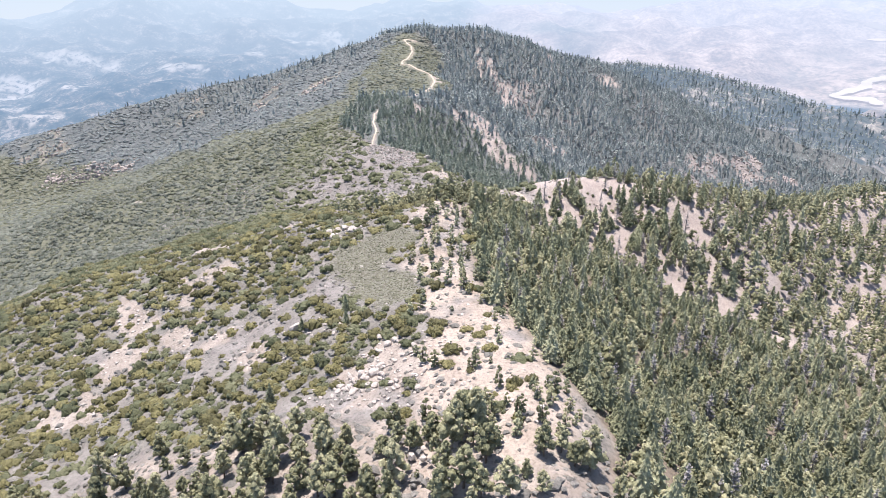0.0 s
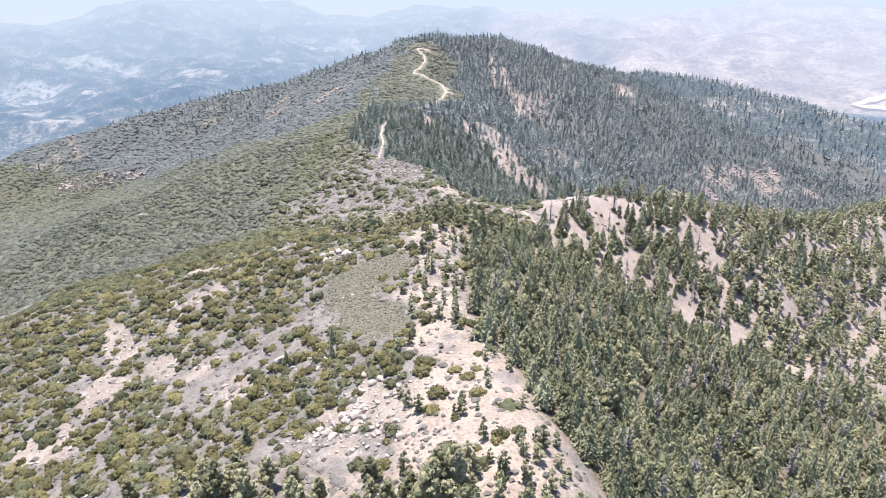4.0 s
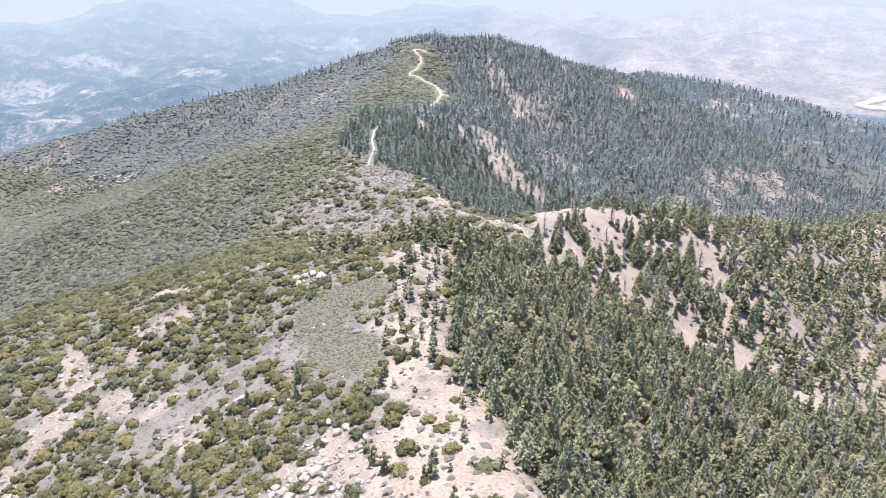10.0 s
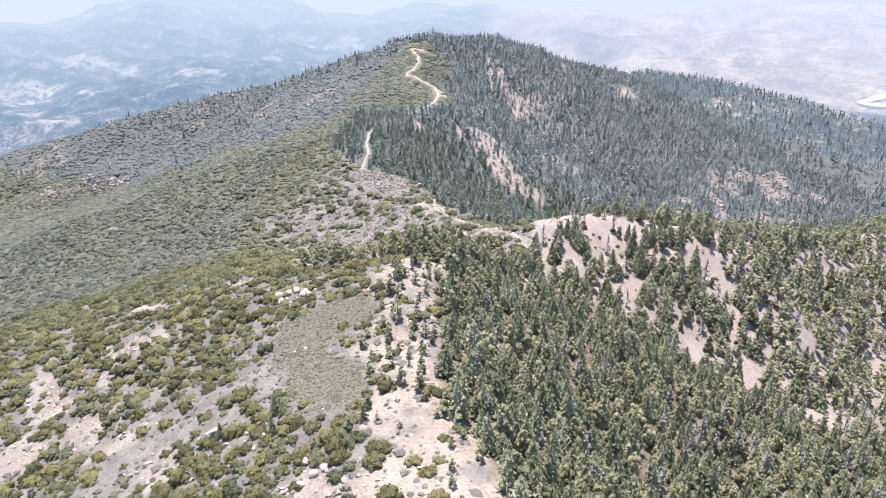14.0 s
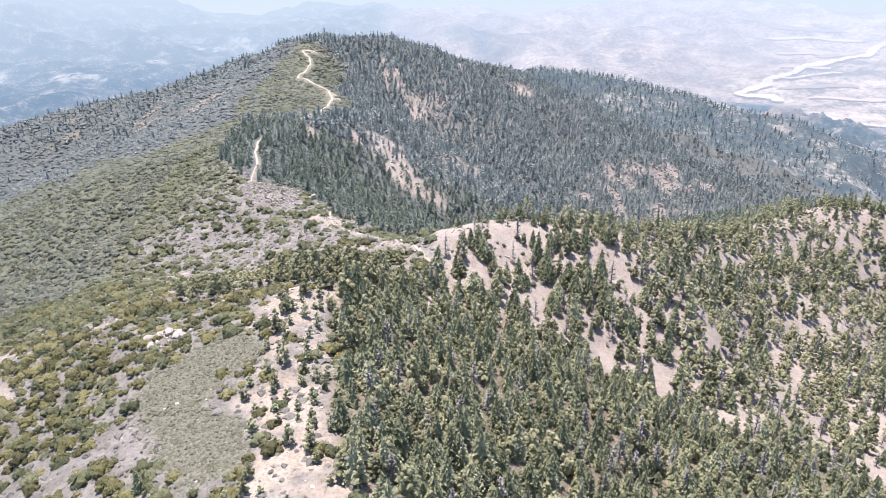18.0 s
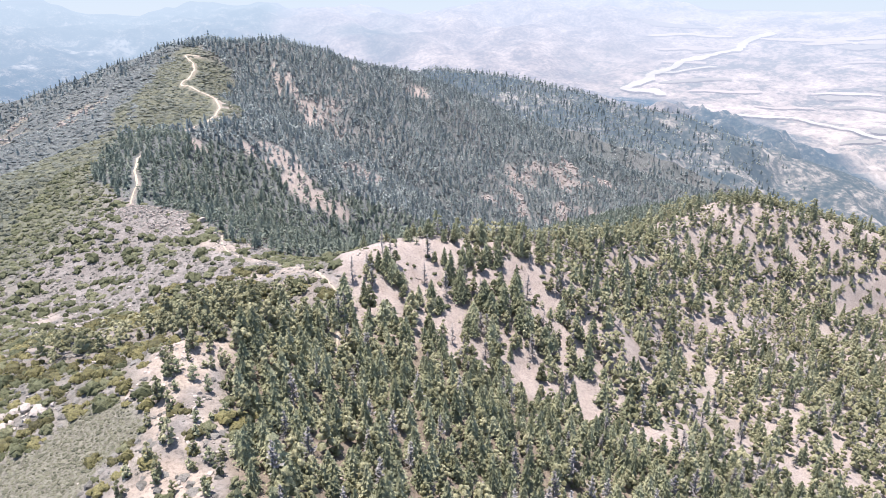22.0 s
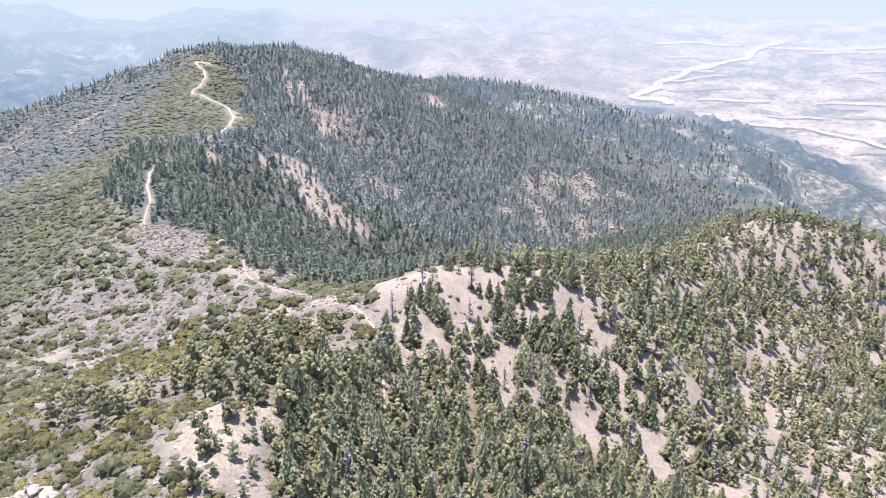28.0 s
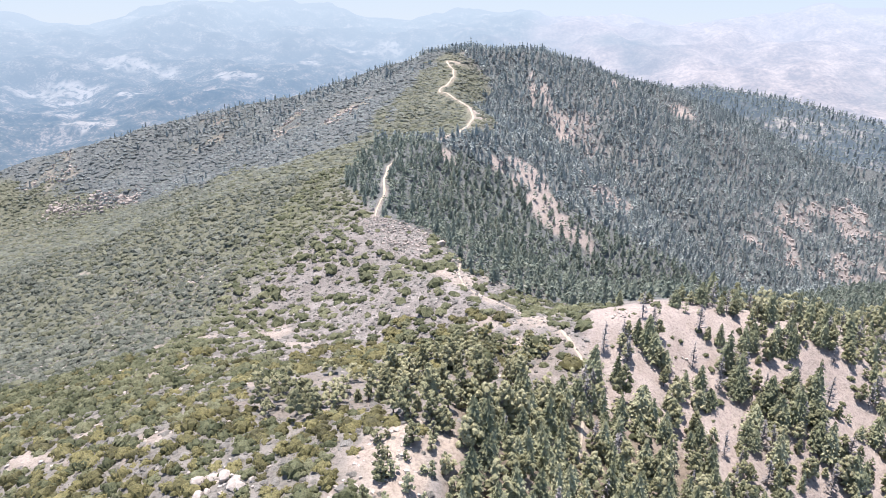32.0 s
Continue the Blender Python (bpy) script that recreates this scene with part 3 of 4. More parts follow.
ANGLES = np.concatenate([np.radians(np.arange(-54, 64.01, 0.3)), np.radians(np.arange(68, 304, 4.0))])
gx, gy, faces = polar_sheet(ANGLES, np.concatenate([[3, 18, 36], np.geomspace(55, EDGE, 340)]), True)
gz, _ = land(gx, gy)
ground_mesh = mesh_of("ground", np.stack([gx, gy, gz], 1), faces)
masks = cover(gx, gy)
for key in ("brush", "hazy_floor", "duff", "pink", "sand", "turf"):
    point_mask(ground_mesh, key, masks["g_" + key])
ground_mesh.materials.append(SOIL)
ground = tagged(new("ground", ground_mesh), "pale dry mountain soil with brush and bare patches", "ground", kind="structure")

bx, by, faces = polar_sheet(ANGLES, np.geomspace(EDGE, 4860, 190), True)
bz, _ = land(bx, by)
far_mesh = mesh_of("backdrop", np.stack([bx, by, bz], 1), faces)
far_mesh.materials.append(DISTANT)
bearing = np.arctan2(bx - CENTRE[0], by - CENTRE[1]) + 0.10 * fbm(bx, by, 420, 3, 5)
reach = np.hypot(bx - CENTRE[0], by - CENTRE[1]) + 220 * fbm(bx, by, 300, 3, 8)
beyond = smooth(-200, 150, reach - plain_edge(bearing))
point_mask(far_mesh, "dry", np.maximum(smooth(0.00, 0.20, bearing) * (1 - smooth(0.42, 0.55, bearing)) * smooth(1700, 2300, reach), beyond * smooth(0.3, 0.5, bearing)))
# pale clearings in the wooded valley to the west
clear = np.zeros(bx.shape)
for k, (cx, cy, rx, ry, turn) in enumerate([(-1800, 3450, 190, 60, -4), (-1560, 2960, 40, 90, -20), (-1960, 3090, 200, 60, 5), (-1860, 2965, 120, 40, 0), (-1220, 3270, 120, 50, 8),
                                           (-970, 3690, 50, 70, 0), (-860, 4080, 80, 60, 0), (-670, 4200, 110, 70, 30), (-1480, 3190, 70, 40, 0), (-1680, 2720, 110, 60, 0),
                                           (-1160, 2320, 110, 60, 20), (-900, 2900, 110, 50, 0), (-1270, 1900, 110, 60, 0), (-1450, 2500, 90, 70, 30)]):
    clear = np.maximum(clear, spot(bx, by, cx, cy, rx, ry, turn, 600 + k, 0.7))
point_mask(far_mesh, "clear", clear)
point_mask(far_mesh, "plain", smooth(0.44, 0.54, bearing) * beyond)
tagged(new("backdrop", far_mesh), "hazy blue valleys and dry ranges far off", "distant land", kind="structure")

sx, sy, faces = polar_sheet(np.radians(np.arange(0, 360, 4.0)), np.array([4870.0, 4880.0]), True)
sky_mesh = mesh_of("sky_backdrop", np.stack([sx, sy, np.where(np.arange(len(sx)) < len(sx) // 2, -300.0, 900.0)], 1), faces)
sky_mesh.materials.append(SKY_HAZE)
tagged(new("sky_backdrop", sky_mesh), "pale hazy summer sky above the ranges", "sky", kind="structure")


def ribbon(name, points, width, mat, label, category, lift=0.12, step=3.0, wander=0.8, seed=0, bend=14, ends=0.6):
    """A path laid over the ground."""
    p = np.array(points, float)
    run = np.concatenate([[0], np.cumsum(np.hypot(*np.diff(p, axis=0).T))])
    s = np.arange(0, run[-1], step)
    x, y = np.interp(s, run, p[:, 0]), np.interp(s, run, p[:, 1])
    for _ in range(2):
        x[1:-1], y[1:-1] = (x[:-2] + 2 * x[1:-1] + x[2:]) / 4, (y[:-2] + 2 * y[1:-1] + y[2:]) / 4
    x, y = x + wander * noise2(s, s * 0, bend, 500 + seed), y + wander * noise2(s, s * 0 + 50, bend, 510 + seed)
    dx, dy = np.gradient(x), np.gradient(y)
    d = np.hypot(dx, dy)
    w = width * (1 + 0.35 * noise2(s, s * 0 + 9, 9, 520 + seed)) * np.minimum(1, ends + 0.4 * np.minimum(s, run[-1] - s) / 10)
    rows = []
    for k in (-0.5, -0.17, 0.17, 0.5):
        px, py = x - dy / d * w * k, y + dx / d * w * k
        pz, _ = land(px, py)
        rows.append(np.stack([px, py, pz + lift + (0.0 if abs(k) > 0.3 else 0.06)], 1))
    v = np.stack(rows, 1).reshape(-1, 3)
    i = np.arange(len(x) - 1)[:, None] * 4 + np.arange(3)[None, :]
    f = np.stack([i, i + 4, i + 5, i + 1], -1).reshape(-1, 4)
    me = mesh_of(name, v, f)
    me.materials.append(mat)
    return tagged(new(name, me), label, category, kind="structure")


ribbon("path", WAYS[0], 0.8,
       PATH_SOIL, "narrow pale footpath over the saddle", "path", 0.1, 2.0, 1.0, 1)
ribbon("path", WAYS[1], 1.1, PATH_SOIL, "pale footpath along the edge of the wood", "path", 0.2, 3.0, 1.0, 2)
ribbon("path", WAYS[2], 1.45, PATH_SOIL, "pale dirt track winding up to the summit", "path", 0.25, 4.0, 1.0, 3)


def by_bearing(rows):
    """Plan places from bearings in degrees east of north and distances in metres."""
    return [(CENTRE[0] + r * math.sin(radians(a)), CENTRE[1] + r * math.cos(radians(a))) for a, r in rows]


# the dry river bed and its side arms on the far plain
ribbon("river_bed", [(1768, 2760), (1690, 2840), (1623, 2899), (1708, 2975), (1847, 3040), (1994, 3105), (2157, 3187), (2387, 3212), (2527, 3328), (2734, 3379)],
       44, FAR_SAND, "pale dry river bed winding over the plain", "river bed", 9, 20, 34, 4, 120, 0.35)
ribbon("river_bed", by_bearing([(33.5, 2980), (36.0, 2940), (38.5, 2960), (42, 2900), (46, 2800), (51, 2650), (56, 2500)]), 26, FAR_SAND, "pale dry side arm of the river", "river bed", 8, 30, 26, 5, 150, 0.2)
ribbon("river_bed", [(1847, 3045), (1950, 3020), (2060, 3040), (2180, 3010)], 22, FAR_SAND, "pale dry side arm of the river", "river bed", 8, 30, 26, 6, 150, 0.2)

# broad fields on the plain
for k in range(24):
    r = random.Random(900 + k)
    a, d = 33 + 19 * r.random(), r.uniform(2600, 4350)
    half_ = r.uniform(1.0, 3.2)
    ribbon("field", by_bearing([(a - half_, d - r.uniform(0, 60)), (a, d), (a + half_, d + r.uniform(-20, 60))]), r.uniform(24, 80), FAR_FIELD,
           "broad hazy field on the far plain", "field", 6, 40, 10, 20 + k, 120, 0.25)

# ---- plants: shapes ----
dice = random.Random(7)


def spray(out, base, tip, width, lift=0.0):
    """One flat spray of needles or twigs, broad at its outer end or pointed."""
    base, tip = Vector(base), Vector(tip)
    way = tip - base
    side = way.cross(Vector((dice.uniform(-0.8, 0.8), dice.uniform(-0.8, 0.8), 1)))
    side = side.normalized() * width if side.length > 1e-6 else Vector((width, 0, 0))
    if dice.random() < 0.6:
        end = base + way * 0.85 + Vector((0, 0, lift))
        out += [base, end + side, end - side + way * 0.15]
    else:
        out += [base + side * 0.8, tip, base - side * 0.8]


def leaf(out, centre, facing, size, rough=0.25):
    """A small spray that lies on a crown's surface, facing outwards."""
    n = (facing.normalized() + Vector((dice.gauss(0, rough), dice.gauss(0, rough), dice.gauss(0, rough)))).normalized()
    d = n.cross(Vector((dice.gauss(0, 1), dice.gauss(0, 1), dice.gauss(0, 1))))
    d = d.normalized() if d.length > 1e-6 else n.orthogonal().normalized()
    e = n.cross(d)
    q = size * dice.uniform(0.7, 1.3)
    out += [centre + d * q, centre - d * q * 0.55 + e * q * dice.uniform(0.5, 0.85), centre - d * q * 0.55 - e * q * dice.uniform(0.5, 0.85)]


def arrays(points):
    v = np.array([tuple(p) for p in points], float)
    return v, np.arange(len(v)).reshape(-1, 3)


def dome(out, centre, q, flat=0.8, sides=5, under=True):
    """A lumpy clump of leaves."""
    turn = dice.uniform(0, math.tau)
    wide = [centre + Vector((math.cos(a) * q * g, math.sin(a) * q * g, q * flat * dice.uniform(-0.25, 0.15)))
            for a, g in ((turn + math.tau * (k + dice.uniform(-0.25, 0.25)) / sides, dice.uniform(0.75, 1.2)) for k in range(sides))]
    high = [centre + Vector((math.cos(a) * q * g, math.sin(a) * q * g, q * flat * dice.uniform(0.5, 0.8)))
            for a, g in ((turn + math.tau * (k + 0.5 + dice.uniform(-0.25, 0.25)) / sides, dice.uniform(0.5, 0.75)) for k in range(sides))]
    top, foot = centre + Vector((dice.uniform(-0.2, 0.2) * q, dice.uniform(-0.2, 0.2) * q, q * flat)), centre - Vector((0, 0, q * flat * 0.6))
    for k in range(sides):
        n = (k + 1) % sides
        out += [wide[k], wide[n], high[k], high[k], wide[n], high[n], high[k], high[n], top]
        if under:
            out += [wide[n], wide[k], foot]


def fir_crown(h, r, tiers, points, sprays, low=0.06, size=1.0):
    """A pointed crown: ragged skirts of drooping boughs one above the other, with loose sprays on them."""
    out = []
    for k in range(tiers):
        u = (k + dice.uniform(0.0, 0.4)) / tiers
        q = r * (1 - u) ** 0.75 * dice.uniform(0.85, 1.1) + 0.1
        z = h * (low + (1 - low) * u)
        top = Vector((dice.uniform(-0.08, 0.08) * r, dice.uniform(-0.08, 0.08) * r, min(h * 1.02, z + h * 0.75 / tiers + 0.3 * q)))
        turn = dice.uniform(0, math.tau)
        ring = []
        for i in range(points * 2):
            g = q * (dice.uniform(0.85, 1.2) if i % 2 else dice.uniform(0.45, 0.7))
            a = turn + math.pi * (i + dice.uniform(-0.3, 0.3)) / points
            ring.append(Vector((math.cos(a) * g, math.sin(a) * g, z + dice.uniform(-0.02, 0.03) * h - (0.12 * q if i % 2 else 0))))
        for i in range(points * 2):
            out += [ring[i], ring[(i + 1) % (points * 2)], top]
    for k in range(sprays):
        u = 1 - math.sqrt(1 - (k + dice.random()) / sprays * 0.97)
        a = dice.uniform(0, math.tau)
        reach = (r * (1 - u) ** 0.75 + 0.1) * dice.uniform(0.6, 1.12)
        radial = Vector((math.cos(a), math.sin(a), 0))
        c = radial * reach + Vector((0, 0, h * (low + (1 - low) * u) + 0.45 * r * (1 - u) * (1.1 - reach / (r + 0.1))))
        leaf(out, c, radial * 0.6 + Vector((0, 0, 0.8)), (0.13 * r * (1.1 - 0.6 * u) + 0.04) * size, 0.35)
    return arrays(out)


def pine_crown(h, r, clumps, each, low=0.2, size=1.0, sides=5):
    """A rounder open crown: domed tufts of needles at the ends of the limbs."""
    out = []
    for k in range(clumps):
        s_ = (k + dice.random()) / clumps
        u = low + (0.9 - low) * s_
        profile = min(1.0, 0.55 + 2.2 * s_) * (1 - s_) ** 0.55 + 0.06
        a, reach = k * 2.4 + dice.uniform(-0.5, 0.5), r * profile * dice.uniform(0.25, 0.9)
        c = Vector((math.cos(a) * reach, math.sin(a) * reach, u * h - 0.12 * reach))
        q = r * dice.uniform(0.24, 0.38) * (1.15 - 0.45 * s_) * size
        dome(out, c, q, 0.95, sides, False)
        for _ in range(each):
            d = Vector((dice.gauss(0, 1), dice.gauss(0, 1), abs(dice.gauss(0.3, 0.8)))).normalized()
            leaf(out, c + Vector((d.x * q * 1.1, d.y * q * 1.1, d.z * q)), d + Vector((0, 0, 0.4)), 0.3 * q, 0.5)
    return arrays(out)


def bush_crown(h, r, lumps, leaves, sides=5):
    """A low bush of lumpy clumps, uneven in outline, with small leaves standing out."""
    out = []
    dome(out, Vector((0, 0, h * 0.05)), r * 0.8, h / r * 1.05, sides, False)
    for k in range(lumps):
        a = math.tau * k / max(1, lumps) + dice.uniform(-0.5, 0.5)
        reach = r * dice.uniform(0.45, 0.8)
        dome(out, Vector((math.cos(a) * reach, math.sin(a) * reach, h * dice.uniform(0.05, 0.4))), r * dice.uniform(0.3, 0.48), 0.85, sides, False)
    for _ in range(leaves):
        a, e = dice.uniform(0, math.tau), math.asin(dice.uniform(0.05, 1))
        g = dice.uniform(0.85, 1.05)
        d = Vector((math.cos(a) * math.cos(e) * r * g, math.sin(a) * math.cos(e) * r * g, math.sin(e) * h * g))
        leaf(out, d, Vector((d.x, d.y, d.z * 1.3 + 0.3 * r)), 0.11 * r, 0.4)
    return arrays(out)


def tuft(h, r, lumps):
    """A low cushion of grey twigs."""
    out = []
    for k in range(lumps):
        a, e = dice.uniform(0, math.tau), (0.0 if k == 0 else r * dice.uniform(0.5, 0.9))
        dome(out, Vector((math.cos(a) * e, math.sin(a) * e, 0)), r * dice.uniform(0.45, 0.75), h / r * 1.3, 4, False)
    return arrays(out)


def snag_shape(h, r, twigs):
    """A dead standing tree: bare limbs."""
    out = []
    for _ in range(4):
        a = dice.uniform(0, math.tau)
        s = Vector((math.cos(a), math.sin(a), 0)) * 0.02 * h
        out += [-s, s, Vector((s.x * 0.1, s.y * 0.1, h))]
    for k in range(twigs):
        u = 0.12 + 0.86 * (k + dice.random()) / twigs
        a, reach = dice.uniform(0, math.tau), r * (1.05 - u) ** 0.7 * dice.uniform(0.5, 1.1)
        spray(out, (0, 0, u * h), (math.cos(a) * reach, math.sin(a) * reach, u * h + reach * dice.uniform(-0.2, 0.6)), 0.13 * dice.uniform(0.7, 2.2))
    return arrays(out)


def trunk_shape(h, r, sides=6):
    """A tapered, slightly bent stem with a flared foot."""
    bend = (dice.uniform(-0.02, 0.02) * h, dice.uniform(-0.02, 0.02) * h)
    levels = [(-0.5, 1.5), (0.25, 1.05), (h * 0.5, 0.7), (h, 0.08)]
    v = [(math.cos(math.tau * k / sides) * r * q + bend[0] * (z / h) ** 2, math.sin(math.tau * k / sides) * r * q + bend[1] * (z / h) ** 2, z)
         for z, q in levels for k in range(sides)]
    f = [(i * sides + k, i * sides + (k + 1) % sides, (i + 1) * sides + (k + 1) % sides, (i + 1) * sides + k)
         for i in range(len(levels) - 1) for k in range(sides)]
    return np.array(v), np.array(f)


def scatter(x0, x1, y0, y1, cell, density, seed):
    """Places for plants on a loose grid: density(x, y) is the chance from 0 to 1 that a cell holds one."""
    rng = np.random.default_rng(seed)
    nx, ny = int((x1 - x0) / cell), int((y1 - y0) / cell)
    i, j = np.meshgrid(np.arange(nx), np.arange(ny))
    x = (x0 + (i + rng.random(i.shape)) * cell).ravel()
    y = (y0 + (j + rng.random(i.shape)) * cell).ravel()
    keep = rng.random(x.shape) < density(x, y)
    return x[keep], y[keep]


def planted(name, shapes, x, y, size, tall, mat, label, category, seed, sink=0.15, group=""):
    """Many plants of a kind as one object: every plant is real geometry."""
    rng = np.random.default_rng(seed)
    z, _ = land(x, y)
    pick = rng.integers(0, len(shapes), len(x))
    turn = rng.random(len(x)) * math.tau
    tone = rng.random(len(x))
    vs, fs, ts, base = [], [], [], 0
    for s, (v, f) in enumerate(shapes):
        k = np.where(pick == s)[0]
        if not len(k):
            continue
        c, sn = np.cos(turn[k])[:, None], np.sin(turn[k])[:, None]
        w = size[k][:, None]
        px = (v[None, :, 0] * c - v[None, :, 1] * sn) * w + x[k][:, None]
        py = (v[None, :, 0] * sn + v[None, :, 1] * c) * w + y[k][:, None]
        pz = v[None, :, 2] * (size[k] * tall[k])[:, None] + (z[k] - sink)[:, None]
        vs.append(np.stack([px, py, pz], -1).reshape(-1, 3))
        fs.append((f[None] + (np.arange(len(k)) * len(v))[:, None, None] + base).reshape(-1, f.shape[1]))
        ts.append(np.repeat(tone[k], len(v)))
        base += len(k) * len(v)
    me = mesh_of(name, np.concatenate(vs), np.concatenate(fs), False)
    point_mask(me, "tone", np.concatenate(ts))
    me.materials.append(mat)
    return tagged(new(name, me), label, category, kind="stuff")


def sizes(n, mean, spread, seed):
    return mean * np.exp(np.clip(np.random.default_rng(seed).normal(0, spread, n), -1.7 * spread, 1.5 * spread))


# shapes near the path, farther off and far away; all about one metre to a unit of their own size
NEAR_FIR = [fir_crown(7.4, 2.4, 8, 6, 90), fir_crown(6.6, 2.5, 7, 6, 90), fir_crown(8.4, 2.3, 9, 6, 95)]
NEAR_PINE = [pine_crown(7.0, 2.6, 16, 4, 0.12, 1.05), pine_crown(6.2, 2.7, 16, 4, 0.1, 1.05), pine_crown(7.8, 2.4, 16, 4, 0.22, 1.05)]
MID_FIR = [fir_crown(7.8, 2.5, 6, 5, 30, size=1.3), fir_crown(7.0, 2.6, 6, 5, 30, size=1.3), fir_crown(8.8, 2.4, 7, 5, 30, size=1.3)]
MID_PINE = [pine_crown(7.5, 2.7, 8, 2, 0.12, 1.3, 4), pine_crown(6.8, 2.8, 8, 2, 0.1, 1.3, 4), pine_crown(8.2, 2.5, 8, 2, 0.18, 1.3, 4)]
LESS_FIR = [pine_crown(7.4, 2.5, 6, 1, 0.1, 1.4, 3), pine_crown(8.0, 2.4, 6, 1, 0.12, 1.4, 3), fir_crown(8.4, 2.4, 5, 4, 6, size=1.3), fir_crown(7.6, 2.6, 5, 4, 6, size=1.3)]
FAR_TREE = [fir_crown(8.2, 2.4, 4, 3, 2, size=1.4), fir_crown(7.4, 2.6, 4, 3, 2, size=1.4), fir_crown(9.0, 2.2, 4, 3, 2, size=1.4), pine_crown(7.5, 2.5, 3, 0, 0.15, 1.8, 3), pine_crown(7.0, 2.6, 3, 0, 0.12, 1.8, 3)]
NEAR_BUSH = [bush_crown(1.5, 1.9, 4, 26), bush_crown(1.7, 1.8, 4, 26), bush_crown(1.3, 2.1, 4, 26)]
MID_BUSH = [bush_crown(1.5, 1.8, 2, 6, 4), bush_crown(1.7, 1.7, 2, 6, 4), bush_crown(1.3, 2.0, 2, 6, 4)]
FAR_BUSH = [bush_crown(1.4, 2.2, 0, 0, 5), bush_crown(1.6, 2.1, 0, 0, 5), bush_crown(1.2, 2.4, 0, 0, 5)]
LOW_BUSH = [tuft(0.45, 1.0, 1), tuft(0.55, 0.9, 1), tuft(0.38, 1.1, 1)]


# ---- plants: the wood and the brush as a whole ----
def c_at(x, y):
    return cover(x, y)


def near_wood(x, y):
    c = c_at(x, y)
    return c["dense"] * c["open"] * 0.97


def east_wood(x, y):
    c = c_at(x, y)
    return c["open"] * c["east"] * (1 - c["dense"]) * (1 - (0.9 - 0.35 * smooth(140, 190, x)) * c["bald"]) * np.clip(0.34 + 0.62 * smooth(-0.34, 0.10, 0.6 * c["n1"] + 0.8 * c["n2"] + 0.08 + 0.4 * smooth(312, 298, y) * smooth(150, 125, x)), 0.06, 0.95)


def north_wood(x, y):
    c = c_at(x, y)
    thin = spot(x, y, 400, 870, 190, 100, 10, 61)
    return c["open"] * c["north"] * (1 - 0.62 * c["scree"]) * (1 - 0.85 * c["rubble"]) * (1 - 0.15 * thin) * 0.95


def west_brush(x, y):
    c = c_at(x, y)
    return c["thick"]


x, y = scatter(10, 220, 88, 300, 3.9, near_wood, 11)
split = np.random.default_rng(12).random(len(x))
first = np.hypot(x - 40, (y - 150) * 0.8)
things_wood = np.argsort(first)[:150]
rest = np.ones(len(x), bool)
rest[things_wood] = False
fir = split < 0.72
for mask_, shapes, name, mat, label, mean in ((rest & fir, NEAR_FIR, "fir_wood", FIR, "dense dark green fir wood on the east slope", 0.96),
                                             (rest & ~fir, NEAR_PINE, "pine_wood", PINE, "dense olive green pine wood on the east slope", 0.92)):
    n = int(mask_.sum())
    planted(name, shapes, x[mask_], y[mask_], sizes(n, mean, 0.2, 13), sizes(n, 1.0, 0.1, 14), mat, label, "wood", 15)
wood_things = np.stack([x[things_wood], y[things_wood]], 1)

x, y = scatter(30, 560, 180, 520, 4.5, east_wood, 21)
own = (np.hypot(x - 88, y - 318) < 50) & (y < 352)
hill_things = np.stack([x[own], y[own]], 1)
x, y = x[~own], y[~own]
split = np.random.default_rng(22).random(len(x))
for mask_, shapes, name, mat, label in ((split < 0.32, MID_FIR, "fir_wood", FIR, "open fir wood on the bald hill"),
                                       (split >= 0.32, MID_PINE, "pine_wood", PINE, "open pine wood on the bald hill")):
    n = int(mask_.sum())
    planted(name, shapes, x[mask_], y[mask_], sizes(n, 0.95, 0.3, 23), sizes(n, 1.0, 0.12, 24), mat, label, "wood", 25)

x, y = scatter(-90, 780, 385, 1090, 3.85, north_wood, 31)
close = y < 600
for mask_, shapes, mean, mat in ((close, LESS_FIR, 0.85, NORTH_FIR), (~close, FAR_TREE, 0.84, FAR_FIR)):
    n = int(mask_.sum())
    planted("fir_wood", shapes, x[mask_], y[mask_], sizes(n, mean, 0.24, 33), sizes(n, 0.88, 0.14, 34), mat, "dark fir wood on the summit's flank, its far trees tinted with haze", "wood", 35)

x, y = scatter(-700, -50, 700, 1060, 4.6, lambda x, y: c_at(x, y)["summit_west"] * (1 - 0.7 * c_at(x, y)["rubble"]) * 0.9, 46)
planted("brush", FAR_BUSH, x, y, sizes(len(x), 1.35, 0.3, 47), sizes(len(x), 0.6, 0.2, 48), HAZY_BRUSH, "dark scrub on the summit's west side, tinted with haze", "brush", 49)
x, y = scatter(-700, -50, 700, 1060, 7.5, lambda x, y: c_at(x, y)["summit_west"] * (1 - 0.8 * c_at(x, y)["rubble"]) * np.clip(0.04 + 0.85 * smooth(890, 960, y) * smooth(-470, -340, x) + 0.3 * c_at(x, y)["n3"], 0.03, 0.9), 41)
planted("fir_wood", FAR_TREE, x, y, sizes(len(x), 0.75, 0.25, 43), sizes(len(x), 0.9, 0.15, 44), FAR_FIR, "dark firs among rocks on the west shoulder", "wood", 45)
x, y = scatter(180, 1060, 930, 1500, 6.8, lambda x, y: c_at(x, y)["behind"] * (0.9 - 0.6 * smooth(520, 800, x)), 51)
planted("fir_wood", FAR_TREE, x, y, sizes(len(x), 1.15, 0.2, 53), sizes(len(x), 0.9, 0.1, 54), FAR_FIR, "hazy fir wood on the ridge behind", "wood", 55)

